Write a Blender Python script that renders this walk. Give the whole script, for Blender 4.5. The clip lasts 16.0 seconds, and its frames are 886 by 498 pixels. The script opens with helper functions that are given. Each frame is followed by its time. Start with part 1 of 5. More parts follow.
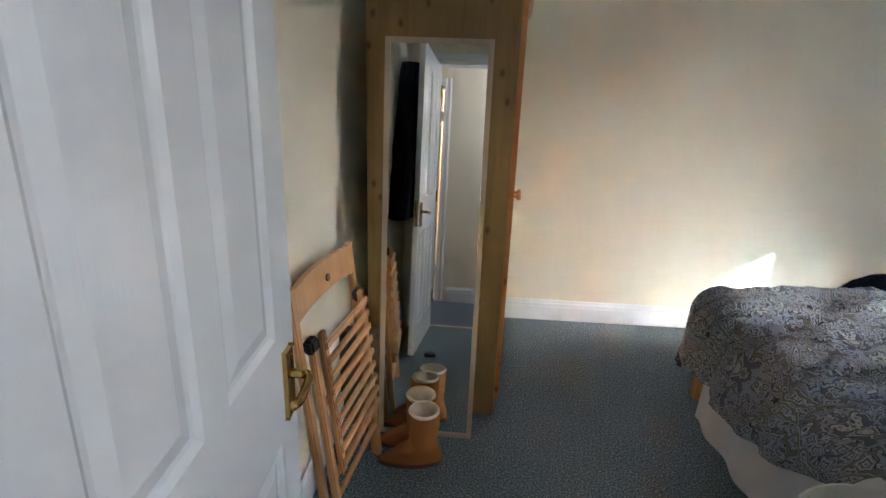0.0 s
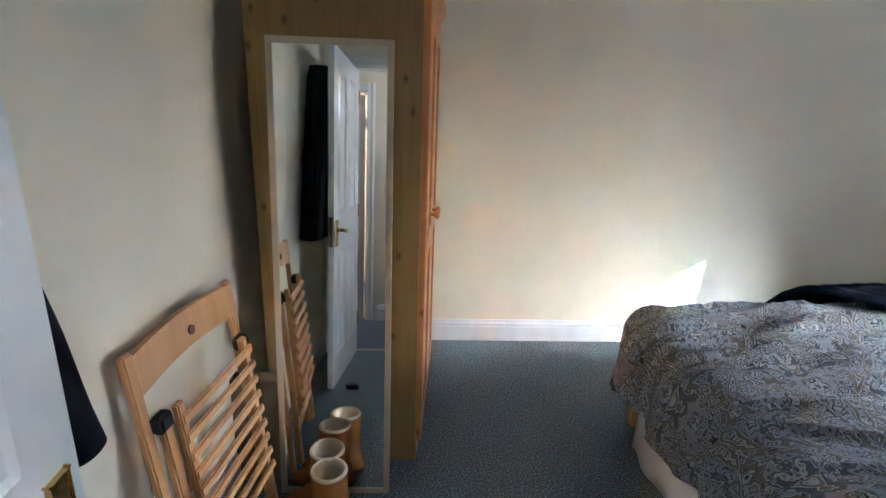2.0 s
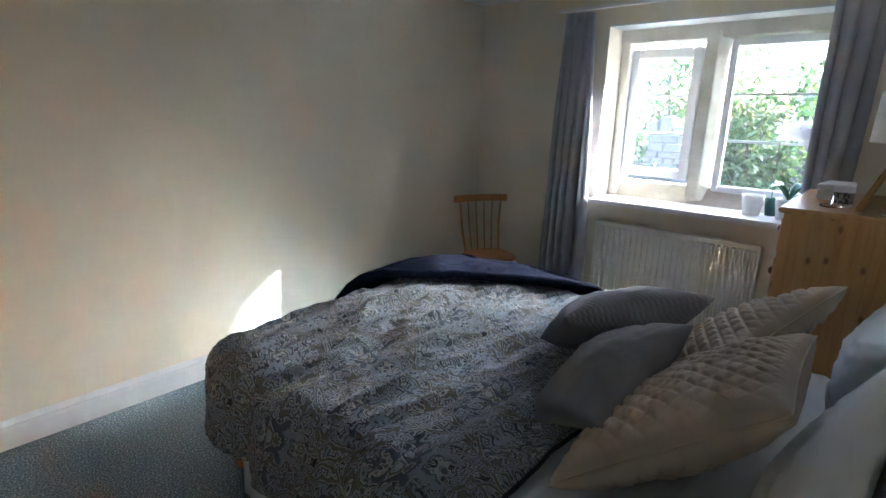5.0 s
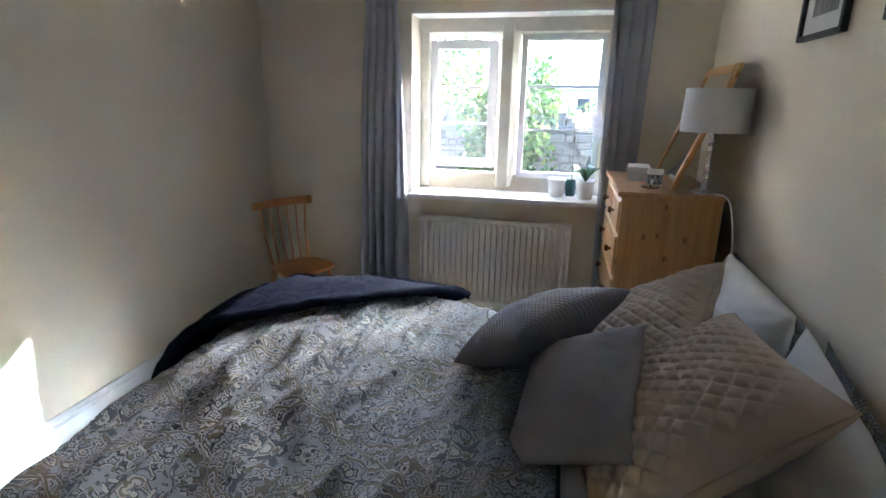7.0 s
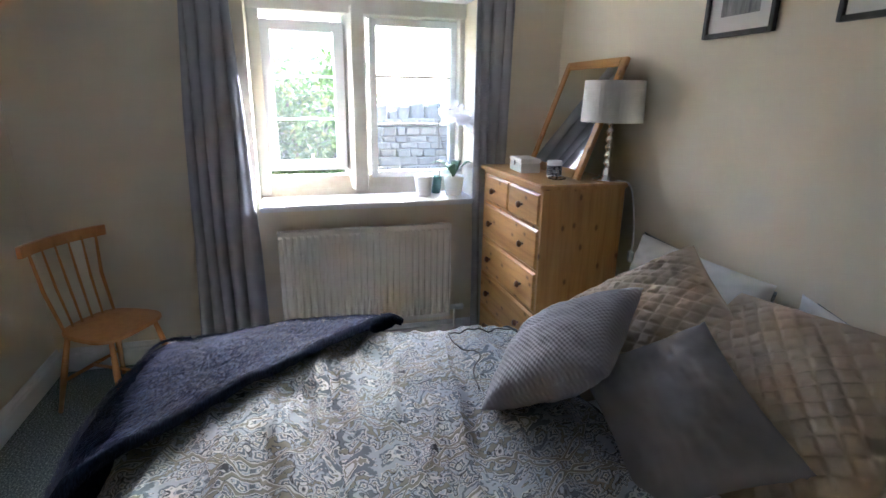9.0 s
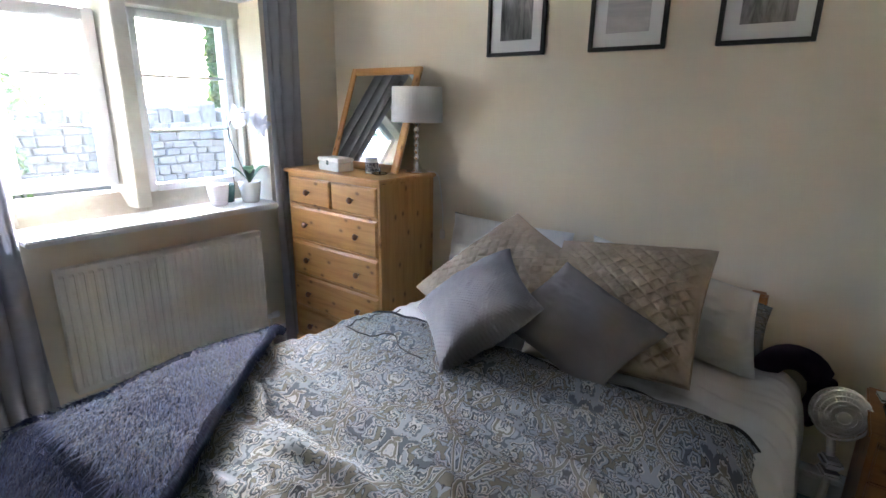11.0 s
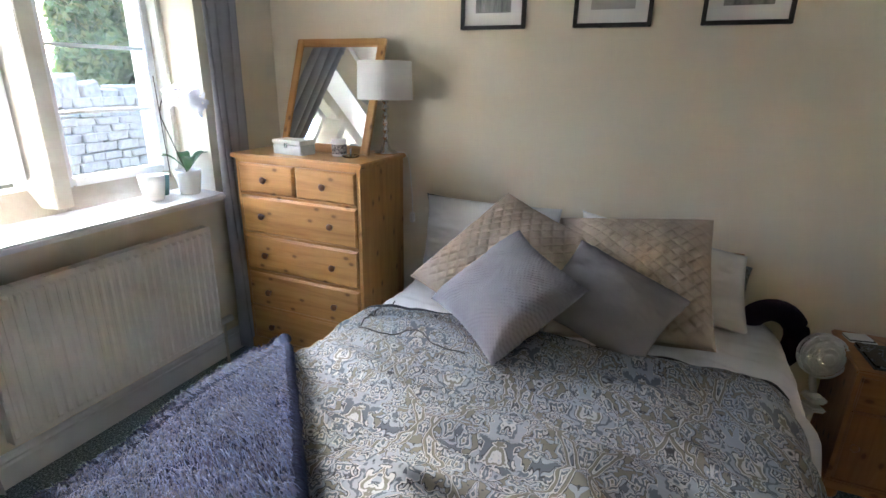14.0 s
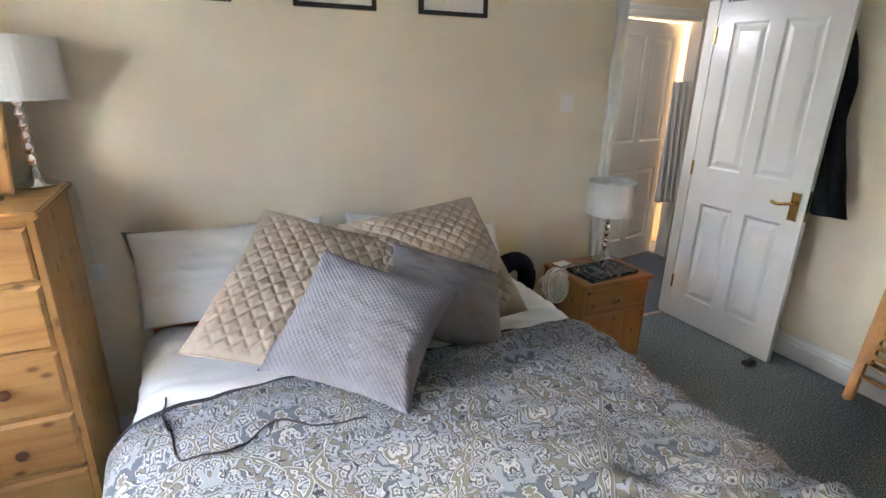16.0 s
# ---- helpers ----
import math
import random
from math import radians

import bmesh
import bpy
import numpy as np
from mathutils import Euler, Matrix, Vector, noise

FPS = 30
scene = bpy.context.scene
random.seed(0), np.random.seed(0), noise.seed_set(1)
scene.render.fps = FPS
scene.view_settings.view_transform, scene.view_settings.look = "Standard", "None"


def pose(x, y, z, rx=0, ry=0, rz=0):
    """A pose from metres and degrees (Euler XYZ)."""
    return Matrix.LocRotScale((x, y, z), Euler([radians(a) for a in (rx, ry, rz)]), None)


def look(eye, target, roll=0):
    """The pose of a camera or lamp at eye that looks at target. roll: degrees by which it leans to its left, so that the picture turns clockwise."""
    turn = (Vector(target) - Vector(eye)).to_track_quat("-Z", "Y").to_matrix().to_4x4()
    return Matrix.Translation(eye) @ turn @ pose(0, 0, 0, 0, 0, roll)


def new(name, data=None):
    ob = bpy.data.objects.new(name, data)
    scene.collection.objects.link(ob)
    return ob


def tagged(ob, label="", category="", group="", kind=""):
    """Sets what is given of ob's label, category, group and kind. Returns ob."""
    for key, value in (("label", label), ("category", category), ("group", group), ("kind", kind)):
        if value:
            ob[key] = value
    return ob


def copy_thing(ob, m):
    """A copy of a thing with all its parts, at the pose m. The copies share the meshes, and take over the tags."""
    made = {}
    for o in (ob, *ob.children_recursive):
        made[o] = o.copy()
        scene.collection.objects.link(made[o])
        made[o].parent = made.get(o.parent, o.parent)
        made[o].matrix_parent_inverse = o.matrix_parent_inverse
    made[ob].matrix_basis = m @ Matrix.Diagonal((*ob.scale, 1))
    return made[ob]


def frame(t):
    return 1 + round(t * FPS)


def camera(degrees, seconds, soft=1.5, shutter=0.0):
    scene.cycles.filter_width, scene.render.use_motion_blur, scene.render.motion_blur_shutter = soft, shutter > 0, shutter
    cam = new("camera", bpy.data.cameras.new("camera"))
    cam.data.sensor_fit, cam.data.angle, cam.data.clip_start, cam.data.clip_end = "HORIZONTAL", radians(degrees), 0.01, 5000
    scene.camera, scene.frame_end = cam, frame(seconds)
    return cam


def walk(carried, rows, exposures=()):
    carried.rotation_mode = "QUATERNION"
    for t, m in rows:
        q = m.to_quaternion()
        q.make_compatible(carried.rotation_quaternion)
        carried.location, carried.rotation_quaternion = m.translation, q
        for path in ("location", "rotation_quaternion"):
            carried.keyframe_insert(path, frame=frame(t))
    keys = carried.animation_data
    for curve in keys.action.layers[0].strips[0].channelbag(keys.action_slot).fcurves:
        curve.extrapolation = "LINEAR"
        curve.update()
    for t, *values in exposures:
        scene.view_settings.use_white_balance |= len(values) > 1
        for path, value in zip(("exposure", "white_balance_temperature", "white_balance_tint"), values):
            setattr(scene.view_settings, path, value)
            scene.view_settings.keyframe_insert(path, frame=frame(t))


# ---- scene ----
from mathutils.bvhtree import BVHTree

cam = camera(81.5, 16.0)
# seconds, eye, target, roll: from the doorway
ENTRY = [
    (0, (0.352, -0.252, 1.536), (0.255, 1.652, 0.932), 2.16),
    (0.5, (0.363, -0.146, 1.544), (0.314, 1.767, 0.961), 2.53),
    (1, (0.375, -0.069, 1.539), (0.352, 1.845, 0.961), 2.33),
    (1.5, (0.432, -0.007, 1.544), (0.417, 1.901, 0.944), 2.24),
    (2, (0.495, 0.038, 1.556), (0.605, 1.948, 0.970), 2.10),
    (2.5, (0.545, 0.058, 1.587), (0.806, 1.950, 0.993), 2.00),
    (3, (0.569, 0.051, 1.597), (1.089, 1.899, 1.037), 1.96),
    (3.5, (0.582, 0.076, 1.618), (1.388, 1.819, 1.061), 2.12),
    (4, (0.642, 0.126, 1.599), (1.728, 1.721, 1.071), 1.80),
    (4.5, (0.647, 0.127, 1.583), (1.910, 1.580, 1.043), 1.42),
    (5, (0.706, 0.190, 1.576), (2.141, 1.480, 1.058), 1.20),
]
# seconds, place, pitch, roll, heading: round the bed
PATH = [
    (7.5, 0.777, 1.062, 1.610, -16.13, -0.94, -84.48),
    (8, 0.899, 1.275, 1.596, -15.90, -0.78, -92.18),
    (8.5, 1.046, 1.491, 1.599, -16.16, -0.80, -99.08),
    (9, 1.150, 1.691, 1.595, -16.41, -0.77, -106.19),
    (9.5, 1.227, 1.915, 1.596, -16.23, -0.79, -117.24),
    (10, 1.345, 2.126, 1.592, -16.10, -0.95, -127.54),
    (12.5, 1.453, 2.691, 1.589, -16.61, -0.90, -153.08),
    (13, 1.484, 2.675, 1.590, -18.14, -0.97, -154.13),
    (13.5, 1.705, 2.651, 1.598, -17.98, -0.96, -153.83),
    (14, 1.974, 2.655, 1.607, -18.48, -1.00, -156.35),
    (14.5, 2.241, 2.591, 1.609, -19.21, -1.32, -166.98),
    (15, 2.512, 2.515, 1.608, -19.72, -1.14, -183.11),
    (15.5, 2.725, 2.423, 1.605, -19.17, -1.05, -194.56),
    (16, 2.848, 2.327, 1.602, -19.14, -1.01, -204.44),
]
walk(cam, [(t, look(eye, target, roll)) for t, eye, target, roll in ENTRY] + [(t, pose(x, y, z, 90 + pitch, roll, head)) for t, x, y, z, pitch, roll, head in PATH],
     exposures=[(0, 5.4, 5150, 14), (3, 5.45, 4800, 13), (4.5, 4.8, 4950, 11), (9, 5.0, 5300, 16), (12.5, 5.15, 5350, 15), (14, 5.25, 5500, 15), (16, 5.82, 5600, 15)])

# ---- world and light ----
SUN = Vector((1.0, -0.65, 0.63)).normalized()
world = bpy.data.worlds.new("world")
scene.world = world
world.use_nodes = True
sky = world.node_tree.nodes.new("ShaderNodeTexSky")
sky.sky_type = "NISHITA"
sky.sun_disc = False
sky.dust_density = 5.0
sky.sun_elevation = math.asin(SUN.z)
sky.sun_rotation = math.atan2(SUN.x, SUN.y)
back = world.node_tree.nodes["Background"]
back.inputs[1].default_value = 0.15
world.node_tree.links.new(sky.outputs[0], back.inputs[0])
sun = new("sun", bpy.data.lights.new("sun", "SUN"))
sun.data.energy, sun.data.angle, sun.data.color = 2.7, radians(0.5), (1.0, 0.95, 0.89)
sun.matrix_world = look(SUN * 20, (0, 0, 0))


def lamp(name, place, watts, colour, size):
    ob = new(name, bpy.data.lights.new(name, "POINT"))
    ob.location = place
    ob.data.energy, ob.data.color, ob.data.shadow_soft_size = watts, colour, size
    return ob


# added fill in the hall, standing in for its daylight; no fitting hangs there
lamp("hall_daylight_fill", (1.0, -0.50, 1.9), 0.33, (1.0, 0.95, 0.9), 0.12)
lamp("far_room_lamp", (-0.6, -2.2, 2.0), 3, (1.0, 0.62, 0.32), 0.1)

# ---- materials ----


class Nodes:
    """A material with a Principled shader and short ways to add nodes."""

    def __init__(self, name, rough=0.6, metal=0.0):
        self.mat = bpy.data.materials.new(name)
        self.mat.use_nodes = True
        self.tree = self.mat.node_tree
        self.bsdf = self.tree.nodes["Principled BSDF"]
        self.bsdf.inputs["Roughness"].default_value = rough
        self.bsdf.inputs["Metallic"].default_value = metal
        self.coord = self.add("ShaderNodeTexCoord")

    def add(self, kind, **values):
        n = self.tree.nodes.new(kind)
        for key, value in values.items():
            n.inputs[key.replace("_", " ")].default_value = value
        return n

    def link(self, a, b):
        self.tree.links.new(a, b)

    def where(self, scale=(1, 1, 1), turn=(0, 0, 0), space="Object"):
        m = self.add("ShaderNodeMapping")
        m.inputs["Scale"].default_value = scale
        m.inputs["Rotation"].default_value = [radians(a) for a in turn]
        self.link(self.coord.outputs[space], m.inputs[0])
        return m.outputs[0]

    def noise(self, scale, detail=4.0, vector=None, rough=0.55, distort=0.0):
        n = self.add("ShaderNodeTexNoise", Scale=scale, Detail=detail, Roughness=rough, Distortion=distort)
        self.link(vector if vector else self.coord.outputs["Object"], n.inputs["Vector"])
        return n.outputs["Fac"]

    def ramp(self, fac, stops):
        r = self.add("ShaderNodeValToRGB")
        while len(r.color_ramp.elements) < len(stops):
            r.color_ramp.elements.new(0.5)
        for e, (p, c) in zip(r.color_ramp.elements, stops):
            e.position, e.color = p, (*c, 1)
        self.link(fac, r.inputs[0])
        return r.outputs[0]

    def math(self, op, a, b=None):
        n = self.add("ShaderNodeMath")
        n.operation = op
        for i, v in enumerate((a, b)):
            if v is None:
                continue
            if isinstance(v, (int, float)):
                n.inputs[i].default_value = v
            else:
                self.link(v, n.inputs[i])
        return n.outputs[0]

    def mix(self, fac, a, b, blend="MIX"):
        n = self.add("ShaderNodeMix")
        n.data_type, n.blend_type = "RGBA", blend
        for socket, v in ((n.inputs[0], fac), (n.inputs[6], a), (n.inputs[7], b)):
            if isinstance(v, (int, float)):
                socket.default_value = v
            elif isinstance(v, tuple):
                socket.default_value = (*v, 1)
            else:
                self.link(v, socket)
        return n.outputs[2]

    def colour(self, socket):
        if isinstance(socket, tuple):
            self.bsdf.inputs["Base Color"].default_value = (*socket, 1)
        else:
            self.link(socket, self.bsdf.inputs["Base Color"])
        return self

    def thin(self, fac, col):
        """Let light through from behind, as petals, leaves and cloth do."""
        t, x = self.add("ShaderNodeBsdfTranslucent"), self.add("ShaderNodeMixShader")
        if isinstance(col, tuple):
            t.inputs[0].default_value = (*col, 1)
        else:
            self.link(col, t.inputs[0])
        x.inputs[0].default_value = fac
        self.link(self.bsdf.outputs[0], x.inputs[1])
        self.link(t.outputs[0], x.inputs[2])
        self.link(x.outputs[0], self.tree.nodes["Material Output"].inputs[0])
        return self

    def bump(self, height, strength=0.3, depth=0.002):
        b = self.add("ShaderNodeBump", Strength=strength, Distance=depth)
        self.link(height, b.inputs["Height"])
        if self.bsdf.inputs["Normal"].is_linked:
            self.link(self.bsdf.inputs["Normal"].links[0].from_socket, b.inputs["Normal"])
        self.link(b.outputs[0], self.bsdf.inputs["Normal"])
        return self


def plaster(name, low, high):
    m = Nodes(name, 0.85)
    m.colour(m.ramp(m.noise(1.3, 5), [(0.3, low), (0.7, high)]))
    m.bump(m.noise(9, 4), 0.12, 0.006).bump(m.noise(160, 3), 0.12, 0.001)
    return m.mat


def gloss_paint(name, low, high, rough=0.28):
    m = Nodes(name, rough)
    m.colour(m.ramp(m.noise(2.5, 4), [(0.3, low), (0.7, high)]))
    m.bump(m.noise(30, 3, m.where((6, 6, 0.5))), 0.22, 0.002).bump(m.noise(7, 2), 0.15, 0.004)
    return m.mat


def pine(name, low, mid, high, axis="Z", rough=0.38, knots=True):
    """Varnished pine, its grain along the given axis."""
    m = Nodes(name, rough)
    s = {"X": (0.6, 9, 9), "Y": (9, 0.6, 9), "Z": (9, 9, 0.6)}[axis]
    v = m.where(s)
    grain = m.noise(3.0, 6, v, 0.62, 0.6)
    fine = m.noise(16.0, 4, v, 0.6)
    col = m.ramp(grain, [(0.28, low), (0.5, mid), (0.74, high)])
    col = m.mix(m.math("MULTIPLY", fine, 0.35), col, low)
    if knots:
        k = m.add("ShaderNodeTexVoronoi", Scale=6.0)
        k.voronoi_dimensions = "2D"
        xyz, flat = m.add("ShaderNodeSeparateXYZ"), m.add("ShaderNodeCombineXYZ")
        m.link(m.coord.outputs["Object"], xyz.inputs[0])
        across = m.math("ADD", xyz.outputs[0], m.math("MULTIPLY", xyz.outputs[1], 1.07))
        m.link(m.math("MULTIPLY", across, 0.75 if axis == "X" else 1.25), flat.inputs[0])
        m.link(m.math("MULTIPLY", xyz.outputs[2], 1.25 if axis == "X" else 0.75), flat.inputs[1])
        m.link(flat.outputs[0], k.inputs["Vector"])
        f = m.ramp(m.math("ADD", k.outputs["Distance"], m.math("MULTIPLY", fine, 0.03)), [(0.055, (1, 1, 1)), (0.095, (0.25, 0.25, 0.25)), (0.14, (0, 0, 0))])
        col = m.mix(m.math("MULTIPLY", f, 0.75), col, (low[0] * 0.35, low[1] * 0.3, low[2] * 0.3))
    m.colour(col)
    m.bump(fine, 0.12, 0.001)
    return m.mat


def cloth(name, low, high, scale=400.0, rough=0.95, weave=0.35):
    m = Nodes(name, rough)
    m.colour(m.ramp(m.noise(4, 5), [(0.3, low), (0.72, high)]))
    m.bump(m.noise(scale, 2), weave, 0.001).bump(m.noise(14, 3), 0.2, 0.004)
    m.bsdf.inputs["Specular IOR Level"].default_value = 0.15
    return m.mat


def plain(name, col, rough=0.5, metal=0.0, vary=0.12, scale=6.0):
    m = Nodes(name, rough, metal)
    low = tuple(c * (1 - vary) for c in col)
    m.colour(m.ramp(m.noise(scale, 4), [(0.3, low), (0.7, col)]))
    m.bump(m.noise(scale * 18, 3), 0.05, 0.001)
    return m.mat


M_WALL = plaster("cream_wall_paint", (0.77, 0.695, 0.54), (0.81, 0.735, 0.58))
M_CEIL = plaster("white_ceiling_paint", (0.82, 0.81, 0.78), (0.86, 0.85, 0.82))
M_TRIM = gloss_paint("white_gloss_trim", (0.74, 0.74, 0.72), (0.79, 0.79, 0.77))
M_DOOR = gloss_paint("white_gloss_door", (0.76, 0.77, 0.77), (0.80, 0.81, 0.81), 0.22)
M_UPVC = plain("white_upvc", (0.80, 0.81, 0.82), 0.3, 0, 0.03)
M_SILL = plain("white_sill_paint", (0.78, 0.78, 0.77), 0.4, 0, 0.06)
M_PINE = pine("golden_pine", (0.38, 0.175, 0.05), (0.55, 0.295, 0.095), (0.63, 0.365, 0.13))
M_PINE_X = pine("golden_pine_across", (0.38, 0.175, 0.05), (0.55, 0.295, 0.095), (0.63, 0.365, 0.13), "X")
M_WARD = pine("wardrobe_side_pine", (0.24, 0.135, 0.04), (0.32, 0.19, 0.06), (0.36, 0.22, 0.075))
M_WARD_DOOR = pine("wardrobe_door_pine", (0.42, 0.13, 0.028), (0.56, 0.215, 0.052), (0.62, 0.265, 0.07))
M_NS = pine("dark_honey_pine", (0.30, 0.11, 0.03), (0.40, 0.17, 0.05), (0.47, 0.21, 0.07))
M_NS_X = pine("dark_honey_pine_across", (0.30, 0.11, 0.03), (0.40, 0.17, 0.05), (0.47, 0.21, 0.07), "X")
M_BEECH = pine("honey_beech", (0.50, 0.24, 0.08), (0.60, 0.31, 0.12), (0.66, 0.37, 0.16), knots=False)
M_CHAIR = pine("orange_beech", (0.47, 0.19, 0.045), (0.56, 0.25, 0.07), (0.62, 0.30, 0.09), knots=False)
M_PALE = pine("pale_frame_wood", (0.48, 0.36, 0.24), (0.56, 0.44, 0.31), (0.60, 0.48, 0.35), knots=False)
M_KNOB = plain("dark_turned_wood", (0.16, 0.06, 0.022), 0.35, 0, 0.3, 30)
M_BRASS = plain("worn_brass", (0.62, 0.43, 0.14), 0.25, 1.0, 0.2, 40)
M_CHROME = plain("chrome", (0.78, 0.77, 0.75), 0.12, 1.0, 0.05)
M_BLACK = plain("black_plastic", (0.02, 0.02, 0.022), 0.45, 0, 0.3, 30)
M_WHITE = plain("white_plastic", (0.82, 0.81, 0.78), 0.4, 0, 0.05)
M_CREAM = plain("cream_plastic", (0.66, 0.62, 0.52), 0.4, 0, 0.06)
M_RAD = plain("radiator_enamel", (0.78, 0.75, 0.66), 0.6, 0, 0.04)
M_JACKET = cloth("black_fleece", (0.006, 0.007, 0.010), (0.014, 0.015, 0.02))
M_SHEET = cloth("white_cotton", (0.74, 0.74, 0.73), (0.82, 0.82, 0.81), 600, 0.9, 0.15)
M_BEIGE = cloth("taupe_velvet", (0.39, 0.318, 0.243), (0.47, 0.388, 0.303), 500)
M_SHADE = cloth("ivory_lampshade", (0.72, 0.71, 0.67), (0.78, 0.77, 0.73), 700, 0.9, 0.2)
M_SUEDE = cloth("tan_suede", (0.34, 0.13, 0.035), (0.46, 0.19, 0.06), 300)
M_FUR = cloth("cream_fleece", (0.55, 0.44, 0.30), (0.72, 0.62, 0.47), 180, 1.0, 0.9)
m = Nodes("grey_curtain", 0.9)
c = m.ramp(m.noise(4, 5), [(0.3, (0.40, 0.40, 0.425)), (0.72, (0.46, 0.46, 0.485))])
m.colour(c).bump(m.noise(700, 2), 0.25, 0.001).thin(0.22, c)
M_CURTAIN = m.mat
M_PURPLE = cloth("dark_purple_plush", (0.018, 0.012, 0.03), (0.035, 0.024, 0.05))
M_CERAMIC = plain("white_ceramic", (0.80, 0.80, 0.79), 0.2, 0, 0.03)
M_LEAF = plain("orchid_leaf", (0.05, 0.14, 0.045), 0.4, 0, 0.4, 12)
M_STEM = plain("orchid_stem", (0.06, 0.05, 0.03), 0.6, 0, 0.3, 30)
m = Nodes("orchid_petal", 0.6)
m.colour(m.ramp(m.noise(60, 3), [(0.3, (0.78, 0.77, 0.80)), (0.7, (0.86, 0.85, 0.88))])).thin(0.55, (0.86, 0.85, 0.88))
M_PETAL = m.mat
M_TEAL = plain("teal_glaze", (0.06, 0.15, 0.13), 0.25, 0, 0.2)
M_TOWEL = cloth("white_towelling", (0.68, 0.70, 0.74), (0.78, 0.80, 0.83), 260, 1.0, 0.6)
M_CARD = plain("brown_board", (0.30, 0.22, 0.13), 0.7, 0, 0.25)

# carpet: dark green-grey loop pile with pale flecks
m = Nodes("green_grey_carpet", 1.0)
fleck = m.noise(125, 3, None, 0.7)
c = m.ramp(fleck, [(0.36, (0.045, 0.060, 0.068)), (0.47, (0.15, 0.188, 0.20)), (0.56, (0.23, 0.272, 0.28)), (0.64, (0.58, 0.62, 0.62))])
c = m.mix(m.math("MULTIPLY", m.noise(2.2, 5), 0.35), c, (0.11, 0.145, 0.158))
m.colour(c).bump(m.noise(210, 3), 0.7, 0.004).bump(m.noise(20, 3), 0.2, 0.006)
m.bsdf.inputs["Specular IOR Level"].default_value = 0.1
M_CARPET = m.mat
m = Nodes("blue_grey_hall_carpet", 1.0)
m.colour(m.ramp(m.noise(200, 2), [(0.35, (0.10, 0.12, 0.16)), (0.65, (0.19, 0.22, 0.28))])).bump(m.noise(170, 3), 0.8, 0.005)
M_HALL_CARPET = m.mat

# duvet cover: mirrored damask of ogee bands, medallions and paisley scrolls
m = Nodes("paisley_duvet_cover", 0.8)
HALF, DROP = 0.215, 0.52      # half the width and the height of one repeat


def fold(x, size):
    """x folded to and fro between 0 and size."""
    n = m.add("ShaderNodeMath")
    n.operation = "PINGPONG"
    m.link(x, n.inputs[0])
    n.inputs[1].default_value = size
    return n.outputs[0]


def vector(x, y, z):
    n = m.add("ShaderNodeCombineXYZ")
    for k, q in enumerate((x, y, z)):
        m.link(q, n.inputs[k])
    return n.outputs[0]


def band(x, a, b, e=0.006):
    """White between a and b, black outside."""
    return m.ramp(x, [(max(0.0, a - e), (0, 0, 0)), (a, (1, 1, 1)), (b, (1, 1, 1)), (min(1.0, b + e), (0, 0, 0))])


def line(x, at, width):
    """White where x lies within a width of the given value."""
    return band(m.math("ABSOLUTE", m.math("SUBTRACT", x, at)), 0.0, width, width * 0.45)


sep = m.add("ShaderNodeSeparateXYZ")
m.link(m.coord.outputs["UV"], sep.inputs[0])
across = fold(m.math("ADD", sep.outputs[0], 5.0), HALF)
turn = m.math("MULTIPLY", sep.outputs[1], 2 * math.pi / DROP)
ring = DROP / (2 * math.pi)
loop_x = m.math("MULTIPLY", m.math("COSINE", turn), ring)
loop_y = m.math("MULTIPLY", m.math("SINE", turn), ring)
where = vector(across, loop_x, loop_y)      # a repeat joins on to the next
INK, PALE, TAUPE, SLATE, MIST = (0.045, 0.048, 0.055), (0.43, 0.44, 0.435), (0.175, 0.168, 0.142), (0.11, 0.13, 0.155), (0.27, 0.305, 0.34)
flow = m.noise(12, 1.0, where, 0.4, 1.5)
leaves = m.noise(30, 1.5, where, 0.5, 1.2)


def sprigs(scale, petals, loose):
    """Distance from the nearest little flower's middle, waved into petals and bent into a drop."""
    vec = vector(across, m.math("ADD", sep.outputs[1], m.math("MULTIPLY", flow, 0.02)), across)
    cell = m.add("ShaderNodeTexVoronoi", Scale=scale, Randomness=loose)
    cell.voronoi_dimensions = "2D"
    m.link(vec, cell.inputs["Vector"])
    d = m.add("ShaderNodeVectorMath")
    d.operation = "SUBTRACT"
    m.link(vec, d.inputs[0])
    m.link(cell.outputs["Position"], d.inputs[1])
    xy = m.add("ShaderNodeSeparateXYZ")
    m.link(d.outputs[0], xy.inputs[0])
    angle = m.math("ARCTAN2", xy.outputs[1], xy.outputs[0])
    wave = m.math("COSINE", m.math("MULTIPLY", angle, petals))
    bend = m.math("COSINE", m.math("ADD", angle, m.math("MULTIPLY", cell.outputs["Color"], 6.0)))
    k = m.math("ADD", m.math("ADD", 1.0, m.math("MULTIPLY", wave, 0.16)), m.math("MULTIPLY", bend, 0.28))
    return m.math("MULTIPLY", cell.outputs["Distance"], k)


col = m.mix(m.ramp(flow, [(0.45, (0, 0, 0)), (0.5, (1, 1, 1))]), SLATE, TAUPE)
col = m.mix(m.ramp(leaves, [(0.53, (0, 0, 0)), (0.55, (1, 1, 1))]), col, MIST)
col = m.mix(line(leaves, 0.54, 0.012), col, INK)
small = sprigs(22.0, 5.0, 0.9)
for reach, tone in ((0.46, INK), (0.42, MIST), (0.31, PALE), (0.26, SLATE), (0.14, PALE), (0.07, TAUPE)):
    col = m.mix(band(small, 0.0, reach, 0.02), col, tone)
col = m.mix(line(flow, 0.475, 0.024), col, INK)
col = m.mix(line(flow, 0.475, 0.013), col, PALE)
